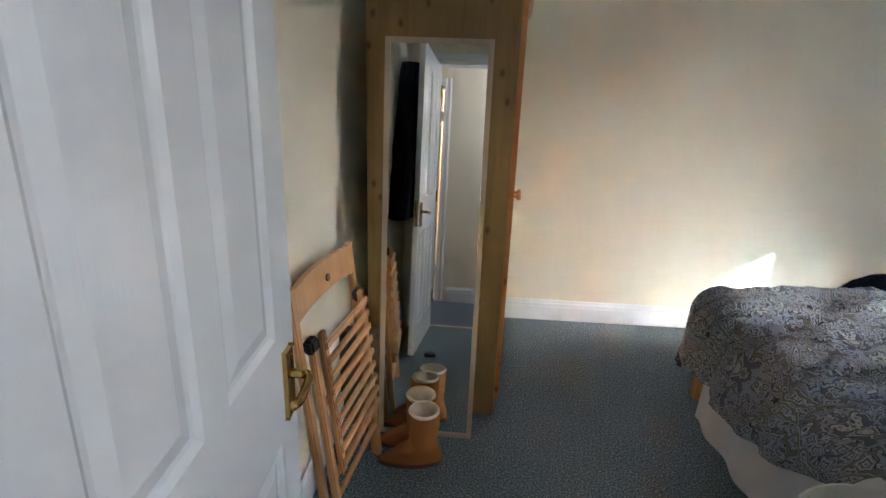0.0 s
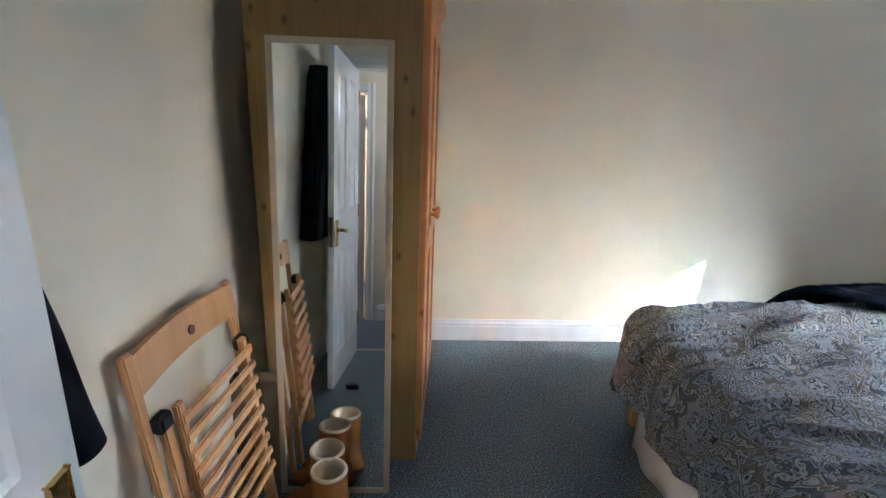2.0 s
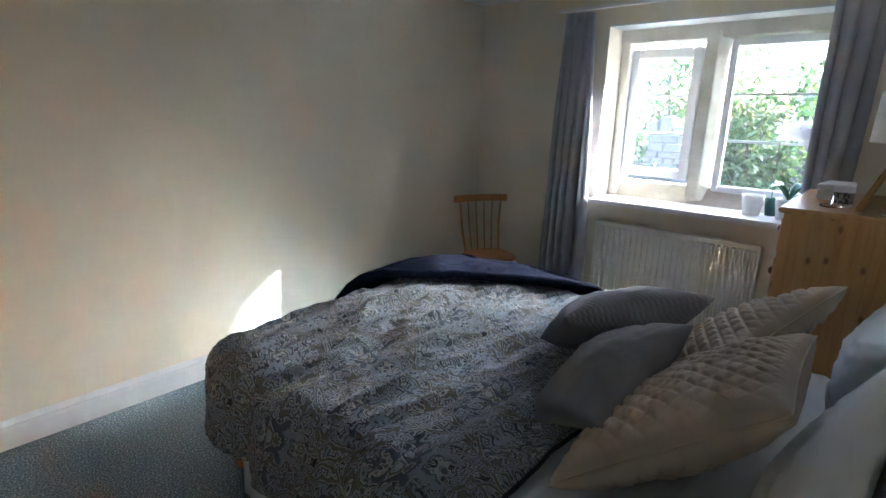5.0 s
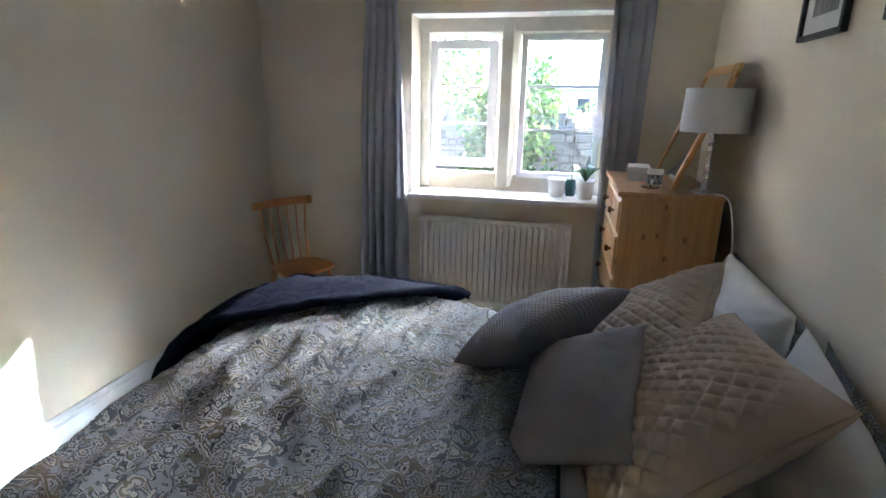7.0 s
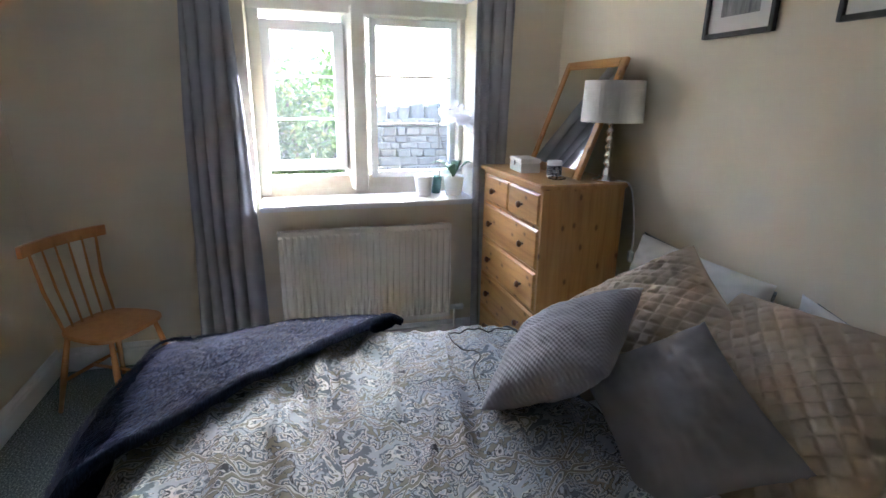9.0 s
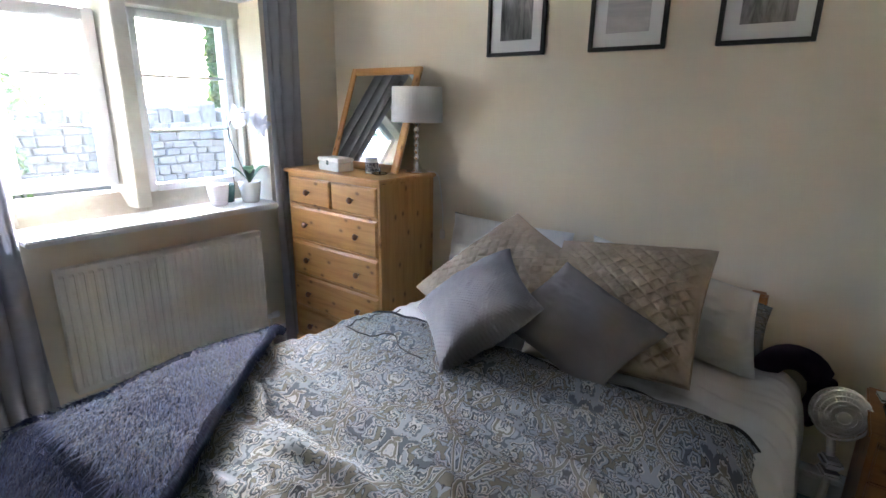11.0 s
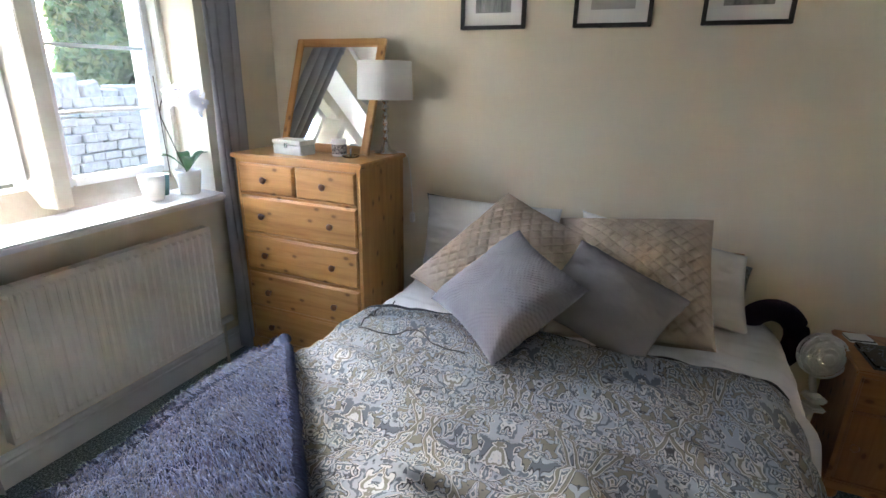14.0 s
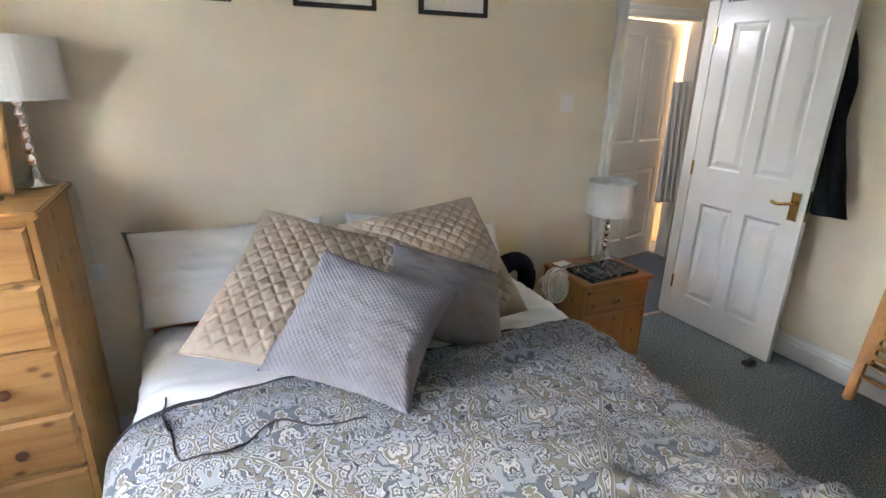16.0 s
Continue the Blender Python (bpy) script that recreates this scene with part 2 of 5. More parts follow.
# the ogee bands
edge = m.math("ADD", HALF / 2, m.math("MULTIPLY", m.math("COSINE", turn), HALF * 0.40))
gap = m.math("MULTIPLY", m.math("ABSOLUTE", m.math("SUBTRACT", across, edge)), 6.5)
gap = m.math("ADD", gap, m.math("MULTIPLY", m.math("SUBTRACT", flow, 0.5), 0.45))
for reach, tone in ((0.120, INK), (0.106, PALE), (0.086, TAUPE), (0.032, INK), (0.022, PALE)):
    col = m.mix(band(gap, 0.0, reach, 0.010), col, tone)
# a palmette in the middle of every ogee, its lobes filled with little leaves
down = fold(m.math("ADD", sep.outputs[1], 50 * DROP), DROP / 2)
fill = m.mix(m.ramp(leaves, [(0.47, (0, 0, 0)), (0.5, (1, 1, 1))]), MIST, SLATE)
for x, y, petals in ((across, down, 7.0), (m.math("SUBTRACT", HALF, across), m.math("SUBTRACT", DROP / 2, down), 9.0)):
    y = m.math("MULTIPLY", y, 0.62)
    away = m.math("SQRT", m.math("ADD", m.math("MULTIPLY", x, x), m.math("MULTIPLY", y, y)))
    wave = m.math("COSINE", m.math("MULTIPLY", m.math("ARCTAN2", y, x), petals))
    away = m.math("MULTIPLY", away, m.math("ADD", 6.4, m.math("MULTIPLY", wave, 1.3)))
    away = m.math("ADD", away, m.math("MULTIPLY", m.math("SUBTRACT", flow, 0.5), 0.7))
    away = m.math("ADD", away, m.math("MULTIPLY", m.math("SUBTRACT", leaves, 0.5), 0.3))
    for reach, tone in ((0.46, INK), (0.435, PALE), (0.405, fill), (0.22, INK), (0.20, PALE), (0.15, TAUPE), (0.07, PALE)):
        col = m.mix(band(away, 0.0, reach, 0.015), col, tone)
m.colour(col).bump(m.noise(500, 2), 0.15, 0.001)
m.bump(m.noise(7, 3, m.where((1, 2.4, 1), (0, 0, 12), "UV"), 0.5), 0.3, 0.03)
m.bsdf.inputs["Specular IOR Level"].default_value = 0.15
M_DUVET = m.mat

m = Nodes("navy_mohair_throw", 1.0)
c = m.ramp(m.noise(60, 4, m.where((1, 5, 1))), [(0.3, (0.007, 0.010, 0.024)), (0.6, (0.018, 0.026, 0.058)), (0.8, (0.04, 0.055, 0.10))])
m.colour(c).bump(m.noise(120, 4, m.where((1, 4, 1))), 1.0, 0.006).bump(m.noise(16, 3), 0.5, 0.012)
m.bsdf.inputs["Specular IOR Level"].default_value = 0.05
M_THROW = m.mat
m = Nodes("navy_mohair_hair", 0.8)
geo = m.add("ShaderNodeNewGeometry")
m.colour(m.ramp(geo.outputs["Random Per Island"], [(0.0, (0.007, 0.011, 0.036)), (0.6, (0.017, 0.031, 0.10)), (0.92, (0.030, 0.052, 0.15)), (1.0, (0.06, 0.09, 0.20))]))
M_HAIR = m.mat
m = Nodes("grey_blue_fringe", 0.9)
geo = m.add("ShaderNodeNewGeometry")
m.colour(m.ramp(geo.outputs["Random Per Island"], [(0.0, (0.05, 0.06, 0.09)), (0.5, (0.22, 0.24, 0.29)), (1.0, (0.48, 0.49, 0.52))]))
M_FRINGE = m.mat

# waffle weave of the grey cushion: dimples on its own grid
m = Nodes("grey_waffle_cushion", 0.95)
uv = m.where((52, 52, 1), (0, 0, 0), "UV")
sep = m.add("ShaderNodeSeparateXYZ")
m.link(uv, sep.inputs[0])
h = m.math("MULTIPLY", m.math("SINE", m.math("MULTIPLY", sep.outputs[0], 3.1416)), m.math("SINE", m.math("MULTIPLY", sep.outputs[1], 3.1416)))
m.colour(m.ramp(m.noise(4, 4), [(0.3, (0.205, 0.205, 0.225)), (0.7, (0.255, 0.255, 0.28))]))
m.bump(h, 0.45, 0.003).bump(m.noise(500, 2), 0.2, 0.001)
M_WAFFLE = m.mat
M_GREY = cloth("grey_cotton_cushion", (0.22, 0.215, 0.22), (0.27, 0.265, 0.27), 700, 0.95, 0.2)

m = Nodes("mirror_glass", 0.015, 1.0)
m.colour((0.88, 0.90, 0.89))
M_MIRROR = m.mat
m = Nodes("window_glass", 0.0)
m.colour((0.88, 0.90, 0.89))
m.bsdf.inputs["Transmission Weight"].default_value = 1.0
m.bsdf.inputs["IOR"].default_value = 1.1
m.thin(0.006, (0.8, 0.82, 0.82))
M_GLASS = m.mat
m = Nodes("clear_glass", 0.02)
m.colour((0.95, 0.97, 0.97))
m.bsdf.inputs["Transmission Weight"].default_value = 1.0
M_CLEAR = m.mat
m = Nodes("black_marble_laptop_skin", 0.18)
vein = m.math("ABSOLUTE", m.math("SUBTRACT", m.noise(7, 6, None, 0.6, 1.6), 0.5))
m.colour(m.ramp(vein, [(0.004, (0.30, 0.31, 0.31)), (0.022, (0.012, 0.014, 0.015))]))
M_MARBLE = m.mat
m = Nodes("weathered_stone", 0.9)
c = m.ramp(m.noise(3, 6), [(0.3, (0.40, 0.36, 0.28)), (0.55, (0.52, 0.47, 0.38)), (0.75, (0.60, 0.57, 0.50))])
m.colour(c).bump(m.noise(30, 5), 0.5, 0.006)
M_STONE = m.mat
m = Nodes("painted_stone", 0.8)
c = m.ramp(m.noise(4, 6), [(0.3, (0.58, 0.54, 0.45)), (0.55, (0.68, 0.66, 0.58)), (0.75, (0.72, 0.71, 0.66))])
m.colour(c).bump(m.noise(24, 5), 0.35, 0.005)
M_STONE_PAINT = m.mat
m = Nodes("garden_wall_stone", 0.95)
info = m.add("ShaderNodeObjectInfo")
c = m.ramp(m.noise(5, 6), [(0.3, (0.09, 0.08, 0.068)), (0.6, (0.16, 0.148, 0.125)), (0.8, (0.23, 0.215, 0.19))])
c = m.mix(m.math("MULTIPLY", info.outputs["Random"], 0.5), c, (0.12, 0.115, 0.10))
m.colour(c).bump(m.noise(20, 5), 0.7, 0.02)
M_RUBBLE = m.mat
m = Nodes("lawn", 1.0)
m.colour(m.ramp(m.noise(9, 6), [(0.3, (0.03, 0.055, 0.015)), (0.7, (0.07, 0.11, 0.03))])).bump(m.noise(90, 3), 0.8, 0.03)
M_LAWN = m.mat
m = Nodes("hedge_leaves", 0.6)
geo = m.add("ShaderNodeNewGeometry")
c = m.ramp(geo.outputs["Random Per Island"], [(0.0, (0.025, 0.05, 0.012)), (0.6, (0.055, 0.10, 0.024)), (1.0, (0.12, 0.13, 0.035))])
m.colour(c).thin(0.45, c)
M_FOLIAGE = m.mat
M_BARK = plain("bark", (0.10, 0.075, 0.05), 0.95, 0, 0.4, 10)
M_SLATE = plain("slate_roof", (0.12, 0.125, 0.14), 0.7, 0, 0.3, 4)
M_RENDER = plain("house_render", (0.55, 0.50, 0.42), 0.9, 0, 0.1, 2)

# ---- builders ----


def part(name, bm, mat, parent=None, label="", smooth=False, bevel=0.0, m=None):
    """Link a bmesh as one mesh object under a thing or a part."""
    if bevel:
        bmesh.ops.bevel(bm, geom=bm.edges[:], offset=bevel, segments=2, affect="EDGES", clamp_overlap=True)
    bmesh.ops.recalc_face_normals(bm, faces=bm.faces[:])
    me = bpy.data.meshes.new(name)
    if smooth:
        for f in bm.faces:
            f.smooth = True
    bm.to_mesh(me)
    bm.free()
    me.materials.append(mat)
    ob = new(name, me)
    if parent is not None:
        ob.parent = parent
    if m is not None:
        ob.matrix_basis = m
    if label:
        tagged(ob, label)
    return ob


def thing(name, m, label, category, group="", kind=""):
    ob = new(name)
    ob.empty_display_size = 0.1
    ob.matrix_basis = m
    return tagged(ob, label, category, group, kind)


def structure(ob, label, category):
    return tagged(ob, label, category, kind="structure")


def box(x0, x1, y0, y1, z0, z1, bm=None):
    bm = bm if bm is not None else bmesh.new()
    r = bmesh.ops.create_cube(bm, size=1.0)
    for v in r["verts"]:
        v.co = Vector(((x0 + x1) / 2 + v.co.x * (x1 - x0), (y0 + y1) / 2 + v.co.y * (y1 - y0), (z0 + z1) / 2 + v.co.z * (z1 - z0)))
    return bm


def lathe(profile, steps=28, bm=None, at=(0, 0, 0), caps=True):
    """A turned shape from (radius, height) pairs."""
    bm = bm if bm is not None else bmesh.new()
    rows = []
    for r, z in profile:
        rows.append([bm.verts.new((at[0] + r * math.cos(2 * math.pi * i / steps), at[1] + r * math.sin(2 * math.pi * i / steps), at[2] + z)) for i in range(steps)])
    for a, b in zip(rows, rows[1:]):
        for i in range(steps):
            bm.faces.new((a[i], a[(i + 1) % steps], b[(i + 1) % steps], b[i]))
    for row in (rows[0], rows[-1]) if caps else ():
        bm.faces.new(row)
    return bm


def tube(points, radius, steps=8, bm=None, closed=False):
    """A rod of one or of changing radius along points."""
    bm = bm if bm is not None else bmesh.new()
    pts = [Vector(p) for p in points]
    rr = radius if isinstance(radius, (list, tuple)) else [radius] * len(pts)
    rows = []
    for i, p in enumerate(pts):
        d = (pts[min(i + 1, len(pts) - 1)] - pts[max(i - 1, 0)]).normalized()
        a = d.cross(Vector((0, 0, 1)) if abs(d.z) < 0.9 else Vector((1, 0, 0))).normalized()
        b = d.cross(a)
        rows.append([bm.verts.new(p + (a * math.cos(2 * math.pi * k / steps) + b * math.sin(2 * math.pi * k / steps)) * rr[i]) for k in range(steps)])
    for r0, r1 in zip(rows, rows[1:]):
        for k in range(steps):
            bm.faces.new((r0[k], r0[(k + 1) % steps], r1[(k + 1) % steps], r1[k]))
    bm.faces.new(rows[0])
    bm.faces.new(rows[-1])
    return bm


def spline(points, n=8):
    """Points along a smooth curve through those given."""
    p = [Vector(q) for q in points]
    p = [p[0] * 2 - p[1]] + p + [p[-1] * 2 - p[-2]]
    out = []
    for i in range(1, len(p) - 2):
        for k in range(n):
            t = k / n
            out.append(0.5 * (2 * p[i] + (p[i + 1] - p[i - 1]) * t + (2 * p[i - 1] - 5 * p[i] + 4 * p[i + 1] - p[i + 2]) * t * t
                              + (3 * p[i] - p[i - 1] - 3 * p[i + 1] + p[i + 2]) * t ** 3))
    return out + [p[-2]]


def sheet(nx, ny, f, thick=0.0, uv=None):
    """A grid of nx by ny cells through f(u, v), with u and v from 0 to 1, given a thickness."""
    bm = bmesh.new()
    layer = bm.loops.layers.uv.new("UVMap")
    g = [[bm.verts.new(f(i / nx, j / ny)) for i in range(nx + 1)] for j in range(ny + 1)]
    for j in range(ny):
        for i in range(nx):
            face = bm.faces.new((g[j][i], g[j][i + 1], g[j + 1][i + 1], g[j + 1][i]))
            for loop, (a, b) in zip(face.loops, ((i, j), (i + 1, j), (i + 1, j + 1), (i, j + 1))):
                loop[layer].uv = uv(a / nx, b / ny) if uv else (a / nx, b / ny)
    if thick:
        bm.normal_update()
        h = [[bm.verts.new(q.co - q.normal * thick) for q in row] for row in g]
        for j in range(ny):
            for i in range(nx):
                face = bm.faces.new((h[j][i], h[j + 1][i], h[j + 1][i + 1], h[j][i + 1]))
                for loop, (a, b) in zip(face.loops, ((i, j), (i, j + 1), (i + 1, j + 1), (i + 1, j))):
                    loop[layer].uv = uv(a / nx, b / ny) if uv else (a / nx, b / ny)
        rim = [(j, 0) for j in range(ny + 1)] + [(ny, i) for i in range(1, nx + 1)] + [(j, nx) for j in range(ny - 1, -1, -1)] + [(0, i) for i in range(nx - 1, 0, -1)]
        for (a, b), (c, e) in zip(rim, rim[1:] + rim[:1]):
            bm.faces.new((g[a][b], g[c][e], h[c][e], h[a][b]))
    return bm


def moulded(profile, a, b, up=Vector((0, 0, 1)), out=Vector((0, 1, 0))):
    """A moulding: the profile, pairs of (out, up), drawn straight from a to b."""
    bm = bmesh.new()
    a, b = Vector(a), Vector(b)
    r0 = [bm.verts.new(a + out * o + up * h) for o, h in profile]
    r1 = [bm.verts.new(b + out * o + up * h) for o, h in profile]
    n = len(profile)
    for i in range(n):
        bm.faces.new((r0[i], r0[(i + 1) % n], r1[(i + 1) % n], r1[i]))
    bm.faces.new(r0)
    bm.faces.new(r1)
    return bm


def fbm(x, y, z=0.0, s=1.0):
    return noise.fractal(Vector((x * s, y * s, z * s)), 1.0, 2.0, 3)


# ---- the room: x from XL to XW, y from YB to YF ----
XL, XW, YB, YF, TOP = -0.215, 4.24, 0.03, 3.095, 2.43
HY, DW0, DW1, DH = -0.92, 0.0, 0.738, 2.02     # hall's far wall; the doorway
W_Y0, W_Y1, W_Z0, W_Z1 = 0.59, 1.885, 0.955, 2.16   # the window's opening in the inner face

structure(part("floor", box(XL - 0.15, XW + 0.3, YB - 0.08, YF + 0.15, -0.12, 0.0), M_CARPET), "dark green-grey fleck loop-pile fitted carpet", "carpet")
structure(part("hall_floor", box(-1.2, 2.6, HY - 1.9, YB - 0.09, -0.12, -0.002), M_HALL_CARPET), "blue-grey hall carpet", "carpet")
structure(part("threshold", box(DW0, DW1, YB - 0.092, YB - 0.062, -0.01, 0.006), M_PALE, bevel=0.002), "pale metal threshold strip in the doorway", "threshold")
structure(part("ceiling", box(XL - 0.15, XW + 0.5, YB - 0.12, YF + 0.15, TOP, TOP + 0.1), M_CEIL), "white painted ceiling", "ceiling")
structure(part("hall_ceiling", box(-1.2, 2.6, HY - 1.9, YB - 0.12, TOP, TOP + 0.1), M_CEIL), "white hall ceiling", "ceiling")
structure(part("wall_left", box(XL - 0.15, XL, YB, YF, 0, TOP), M_WALL), "cream painted plaster wall behind the door", "wall")
structure(part("wall_far", box(XL - 0.15, XW + 0.2, YF, YF + 0.15, 0, TOP), M_WALL), "cream painted plaster wall with sunlight on it", "wall")
bm = box(-1.3, DW0 - 0.03, YB - 0.12, YB, 0, TOP)
box(DW1 + 0.03, XW + 0.1, YB - 0.12, YB, 0, TOP, bm)
box(DW0 - 0.03, DW1 + 0.03, YB - 0.12, YB, DH + 0.03, TOP, bm)
structure(part("wall_bed", bm, M_WALL), "cream painted wall behind the bed with the doorway", "wall")
bm = box(XW, XW + 0.5, YB - 0.12, W_Y0, 0, TOP)
box(XW, XW + 0.5, W_Y1, 2.02, 0, TOP, bm)
box(XW + 0.16, XW + 0.5, 2.02, YF + 0.15, 0, TOP, bm)
box(XW, XW + 0.5, W_Y0, W_Y1, 0, W_Z0, bm)
box(XW, XW + 0.5, W_Y0, W_Y1, W_Z1, TOP, bm)
structure(part("wall_window", bm, M_WALL), "thick cream wall with the stone-mullioned window", "wall")
bm = box(-1.2, -0.93, HY - 0.1, HY, 0, TOP)
box(-0.02, 2.6, HY - 0.1, HY, 0, TOP, bm)
box(-0.93, -0.02, HY - 0.1, HY, 2.03, TOP, bm)
structure(part("wall_hall", bm, M_WALL), "cream hall wall opposite the bedroom doorway", "wall")
structure(part("wall_hall_left", box(-1.3, -1.2, HY - 2, YB - 0.12, 0, TOP), M_WALL), "cream hall end wall", "wall")
structure(part("wall_hall_right", box(2.6, 2.7, HY - 2, YB - 0.12, 0, TOP), M_WALL), "cream hall end wall", "wall")
structure(part("wall_far_room", box(-1.2, 2.6, HY - 2.0, HY - 1.9, 0, TOP), M_WALL), "cream wall of the room past the hall", "wall")

BASE = [(0, 0), (0.018, 0), (0.018, 0.095), (0.014, 0.108), (0.017, 0.118), (0.010, 0.130), (0.006, 0.145), (0, 0.145)]


def skirting(a, b, out, label="white moulded skirting board"):
    structure(part("baseboard", moulded(BASE, a, b, out=Vector(out)), M_TRIM), label, "skirting")


skirting((XL, YF, 0), (XW + 0.16, YF, 0), (0, -1, 0))
skirting((XL, YB, 0), (XL, YF - 0.02, 0), (1, 0, 0))
skirting((XW, YB, 0), (XW, 2.02, 0), (-1, 0, 0))
skirting((XW + 0.16, 2.02, 0), (XW + 0.16, YF - 0.02, 0), (-1, 0, 0))
skirting((DW1 + 0.11, YB, 0), (XW - 0.02, YB, 0), (0, 1, 0))
skirting((0.07, HY, 0), (2.6, HY, 0), (0, 1, 0), "white hall skirting board")

# the doorway's lining and architraves
bm = box(DW0 - 0.03, DW0, YB - 0.12, YB, 0, DH)
box(DW1, DW1 + 0.03, YB - 0.12, YB, 0, DH, bm)
box(DW0 - 0.03, DW1 + 0.03, YB - 0.12, YB, DH, DH + 0.03, bm)
box(DW0, DW0 + 0.012, YB - 0.10, YB - 0.045, 0, DH, bm)
box(DW1 - 0.012, DW1, YB - 0.10, YB - 0.045, 0, DH, bm)
structure(part("door_frame", bm, M_TRIM), "white gloss door lining with stops", "door frame")
ARCH = [(0, 0), (0.016, 0), (0.016, 0.012), (0.011, 0.03), (0.014, 0.055), (0.008, 0.068), (0, 0.068)]


def architrave(x0, x1, z, y, out):
    o = Vector((0, out, 0))
    for a, b, up in (((x0, y, 0), (x0, y, z + 0.068), (-1, 0, 0)), ((x1, y, 0), (x1, y, z + 0.068), (1, 0, 0)), ((x0, y, z), (x1, y, z), (0, 0, 1))):
        structure(part("architrave", moulded(ARCH, a, b, Vector(up), o), M_TRIM), "white moulded architrave", "architrave")


architrave(DW0 - 0.014, DW1 + 0.01, DH + 0.01, YB, 1)
architrave(DW0 - 0.01, DW1 + 0.01, DH + 0.01, YB - 0.12, -1)
architrave(-0.91, -0.04, 2.03, HY, 1)
bm = box(-0.93, -0.91, HY - 0.1, HY, 0, 2.03)
box(-0.04, -0.02, HY - 0.1, HY, 0, 2.03, bm)
box(-0.93, -0.02, HY - 0.1, HY, 2.01, 2.03, bm)
structure(part("door_frame", bm, M_TRIM), "white door lining across the hall", "door frame")


def panel_door(name, width, height, m, label, group=""):
    """A moulded four-panel door: hinge at the origin, leaf along +x, 35 mm thick about y = 0."""
    door = thing(name, m, label, "door", group, "structure")
    t, d = 0.0175, 0.007
    x = [0.0, 0.105, width / 2 - 0.04, width / 2 + 0.04, width - 0.105, width]
    z = [0.008, 0.19, 0.83, 1.06, height - 0.11, height]
    bm = bmesh.new()
    for i in range(5):
        for j in range(5):
            if i in (1, 3) and j in (1, 3):
                continue
            box(x[i], x[i + 1], -t, t, z[j], z[j + 1], bm)
    bmesh.ops.remove_doubles(bm, verts=bm.verts[:], dist=0.0005)
    part("frame", bm, M_DOOR, door)
    for i in (1, 3):
        for j in (1, 3):
            bm = bmesh.new()
            loops = []
            for inset, y in ((0, t), (0.012, t - d), (0.022, t - d - 0.001), (0.05, t - 0.002)):
                loops.append((x[i] + inset, x[i + 1] - inset, z[j] + inset, z[j + 1] - inset, y))
            for s in (1, -1):
                prev = None
                for a, b, c, e, y in loops:
                    ring = [bm.verts.new((p, s * y, q)) for p, q in ((a, c), (b, c), (b, e), (a, e))]
                    if prev:
                        for k in range(4):
                            bm.faces.new((prev[k], prev[(k + 1) % 4], ring[(k + 1) % 4], ring[k]))
                    prev = ring
                bm.faces.new(prev)
            part("panel", bm, M_DOOR, door)
    return door


def lever(door, x, z, side):
    """A brass lever handle on a long plate."""
    h = part("handle_plate", box(x - 0.022, x + 0.022, side * 0.0175, side * 0.024, z - 0.085, z + 0.065), M_BRASS, door, "brass handle plate", bevel=0.003)
    pts = spline([(x, side * 0.02, z + 0.01), (x, side * 0.055, z + 0.01), (x - 0.02, side * 0.068, z + 0.008), (x - 0.07, side * 0.066, z - 0.004), (x - 0.105, side * 0.062, z + 0.004)], 5)
    part("lever", tube(pts, [0.011] * 8 + [0.009] * (len(pts) - 8), 10), M_BRASS, h, smooth=True)
    for dz in (-0.07, 0.05):
        part("screw", lathe([(0.004, 0), (0.0035, 0.002)], 8), M_BRASS, h, m=pose(x, side * 0.024, z + dz, -90 * side))


# the bedroom door: open against the left wall
OPEN = 92.6
d1 = panel_door("door_1", 0.717, 2.0, pose(0.004, YB - 0.03, 0, 0, 0, OPEN), "white gloss four-panel door standing open, brass lever")
lever(d1, 0.662, 0.95, -1)
lever(d1, 0.662, 0.95, 1)
part("latch", box(0.714, 0.7185, -0.011, 0.011, 0.865, 1.035), M_BRASS, d1, "brass latch plate")
for z in (0.22, 1.0, 1.78):
    part("hinge", lathe([(0.007, 0), (0.007, 0.09)], 10, at=(0, -0.02, z)), M_BRASS, d1)
d2 = panel_door("door_2", 0.85, 2.0, pose(-0.055, HY - 0.04, 0, 0, 0, 180 + 9), "white four-panel door across the hall, ajar")
for z in (0.25, 1.72):
    part("hinge", lathe([(0.009, 0), (0.009, 0.09)], 10, at=(-0.004, 0.02, z)), M_BLACK, d2, "dark hinge")

# the jacket on the door's back
jk = thing("jacket", pose(0.004, YB - 0.03, 0, 0, 0, OPEN), "black fleece jacket hanging on the door", "jacket")


def coat(u, v):
    a = u * 2 * math.pi
    z = 1.90 - 0.97 * v
    w = 0.07 + 0.10 * min(1, v * 3.2) + 0.09 * v + 0.02 * math.sin(v * 7)
    x = 0.585 + w * math.cos(a) * (1.0 if math.cos(a) < 0 else 0.72) + 0.012 * math.sin(9 * a + 4 * v)
    y = 0.09 + 0.02 * v + (0.06 + 0.03 * v) * math.sin(a) + 0.012 * math.sin(7 * a + 9 * v) + 0.012 * fbm(3 * math.cos(a), 5 * v, 2.0)
    return Vector((x, max(y, 0.022), z - 0.03 * math.cos(a) * v))


part("body", sheet(48, 30, coat), M_JACKET, jk, smooth=True)


def sleeve(u, v):
    a = u * 2 * math.pi
    r = 0.055 - 0.015 * v
    return Vector((0.62 + 0.225 * v + r * 1.1 * math.cos(a), 0.046 + r * 0.5 * math.sin(a), 1.74 - 0.83 * v + 0.008 * math.sin(20 * v)))


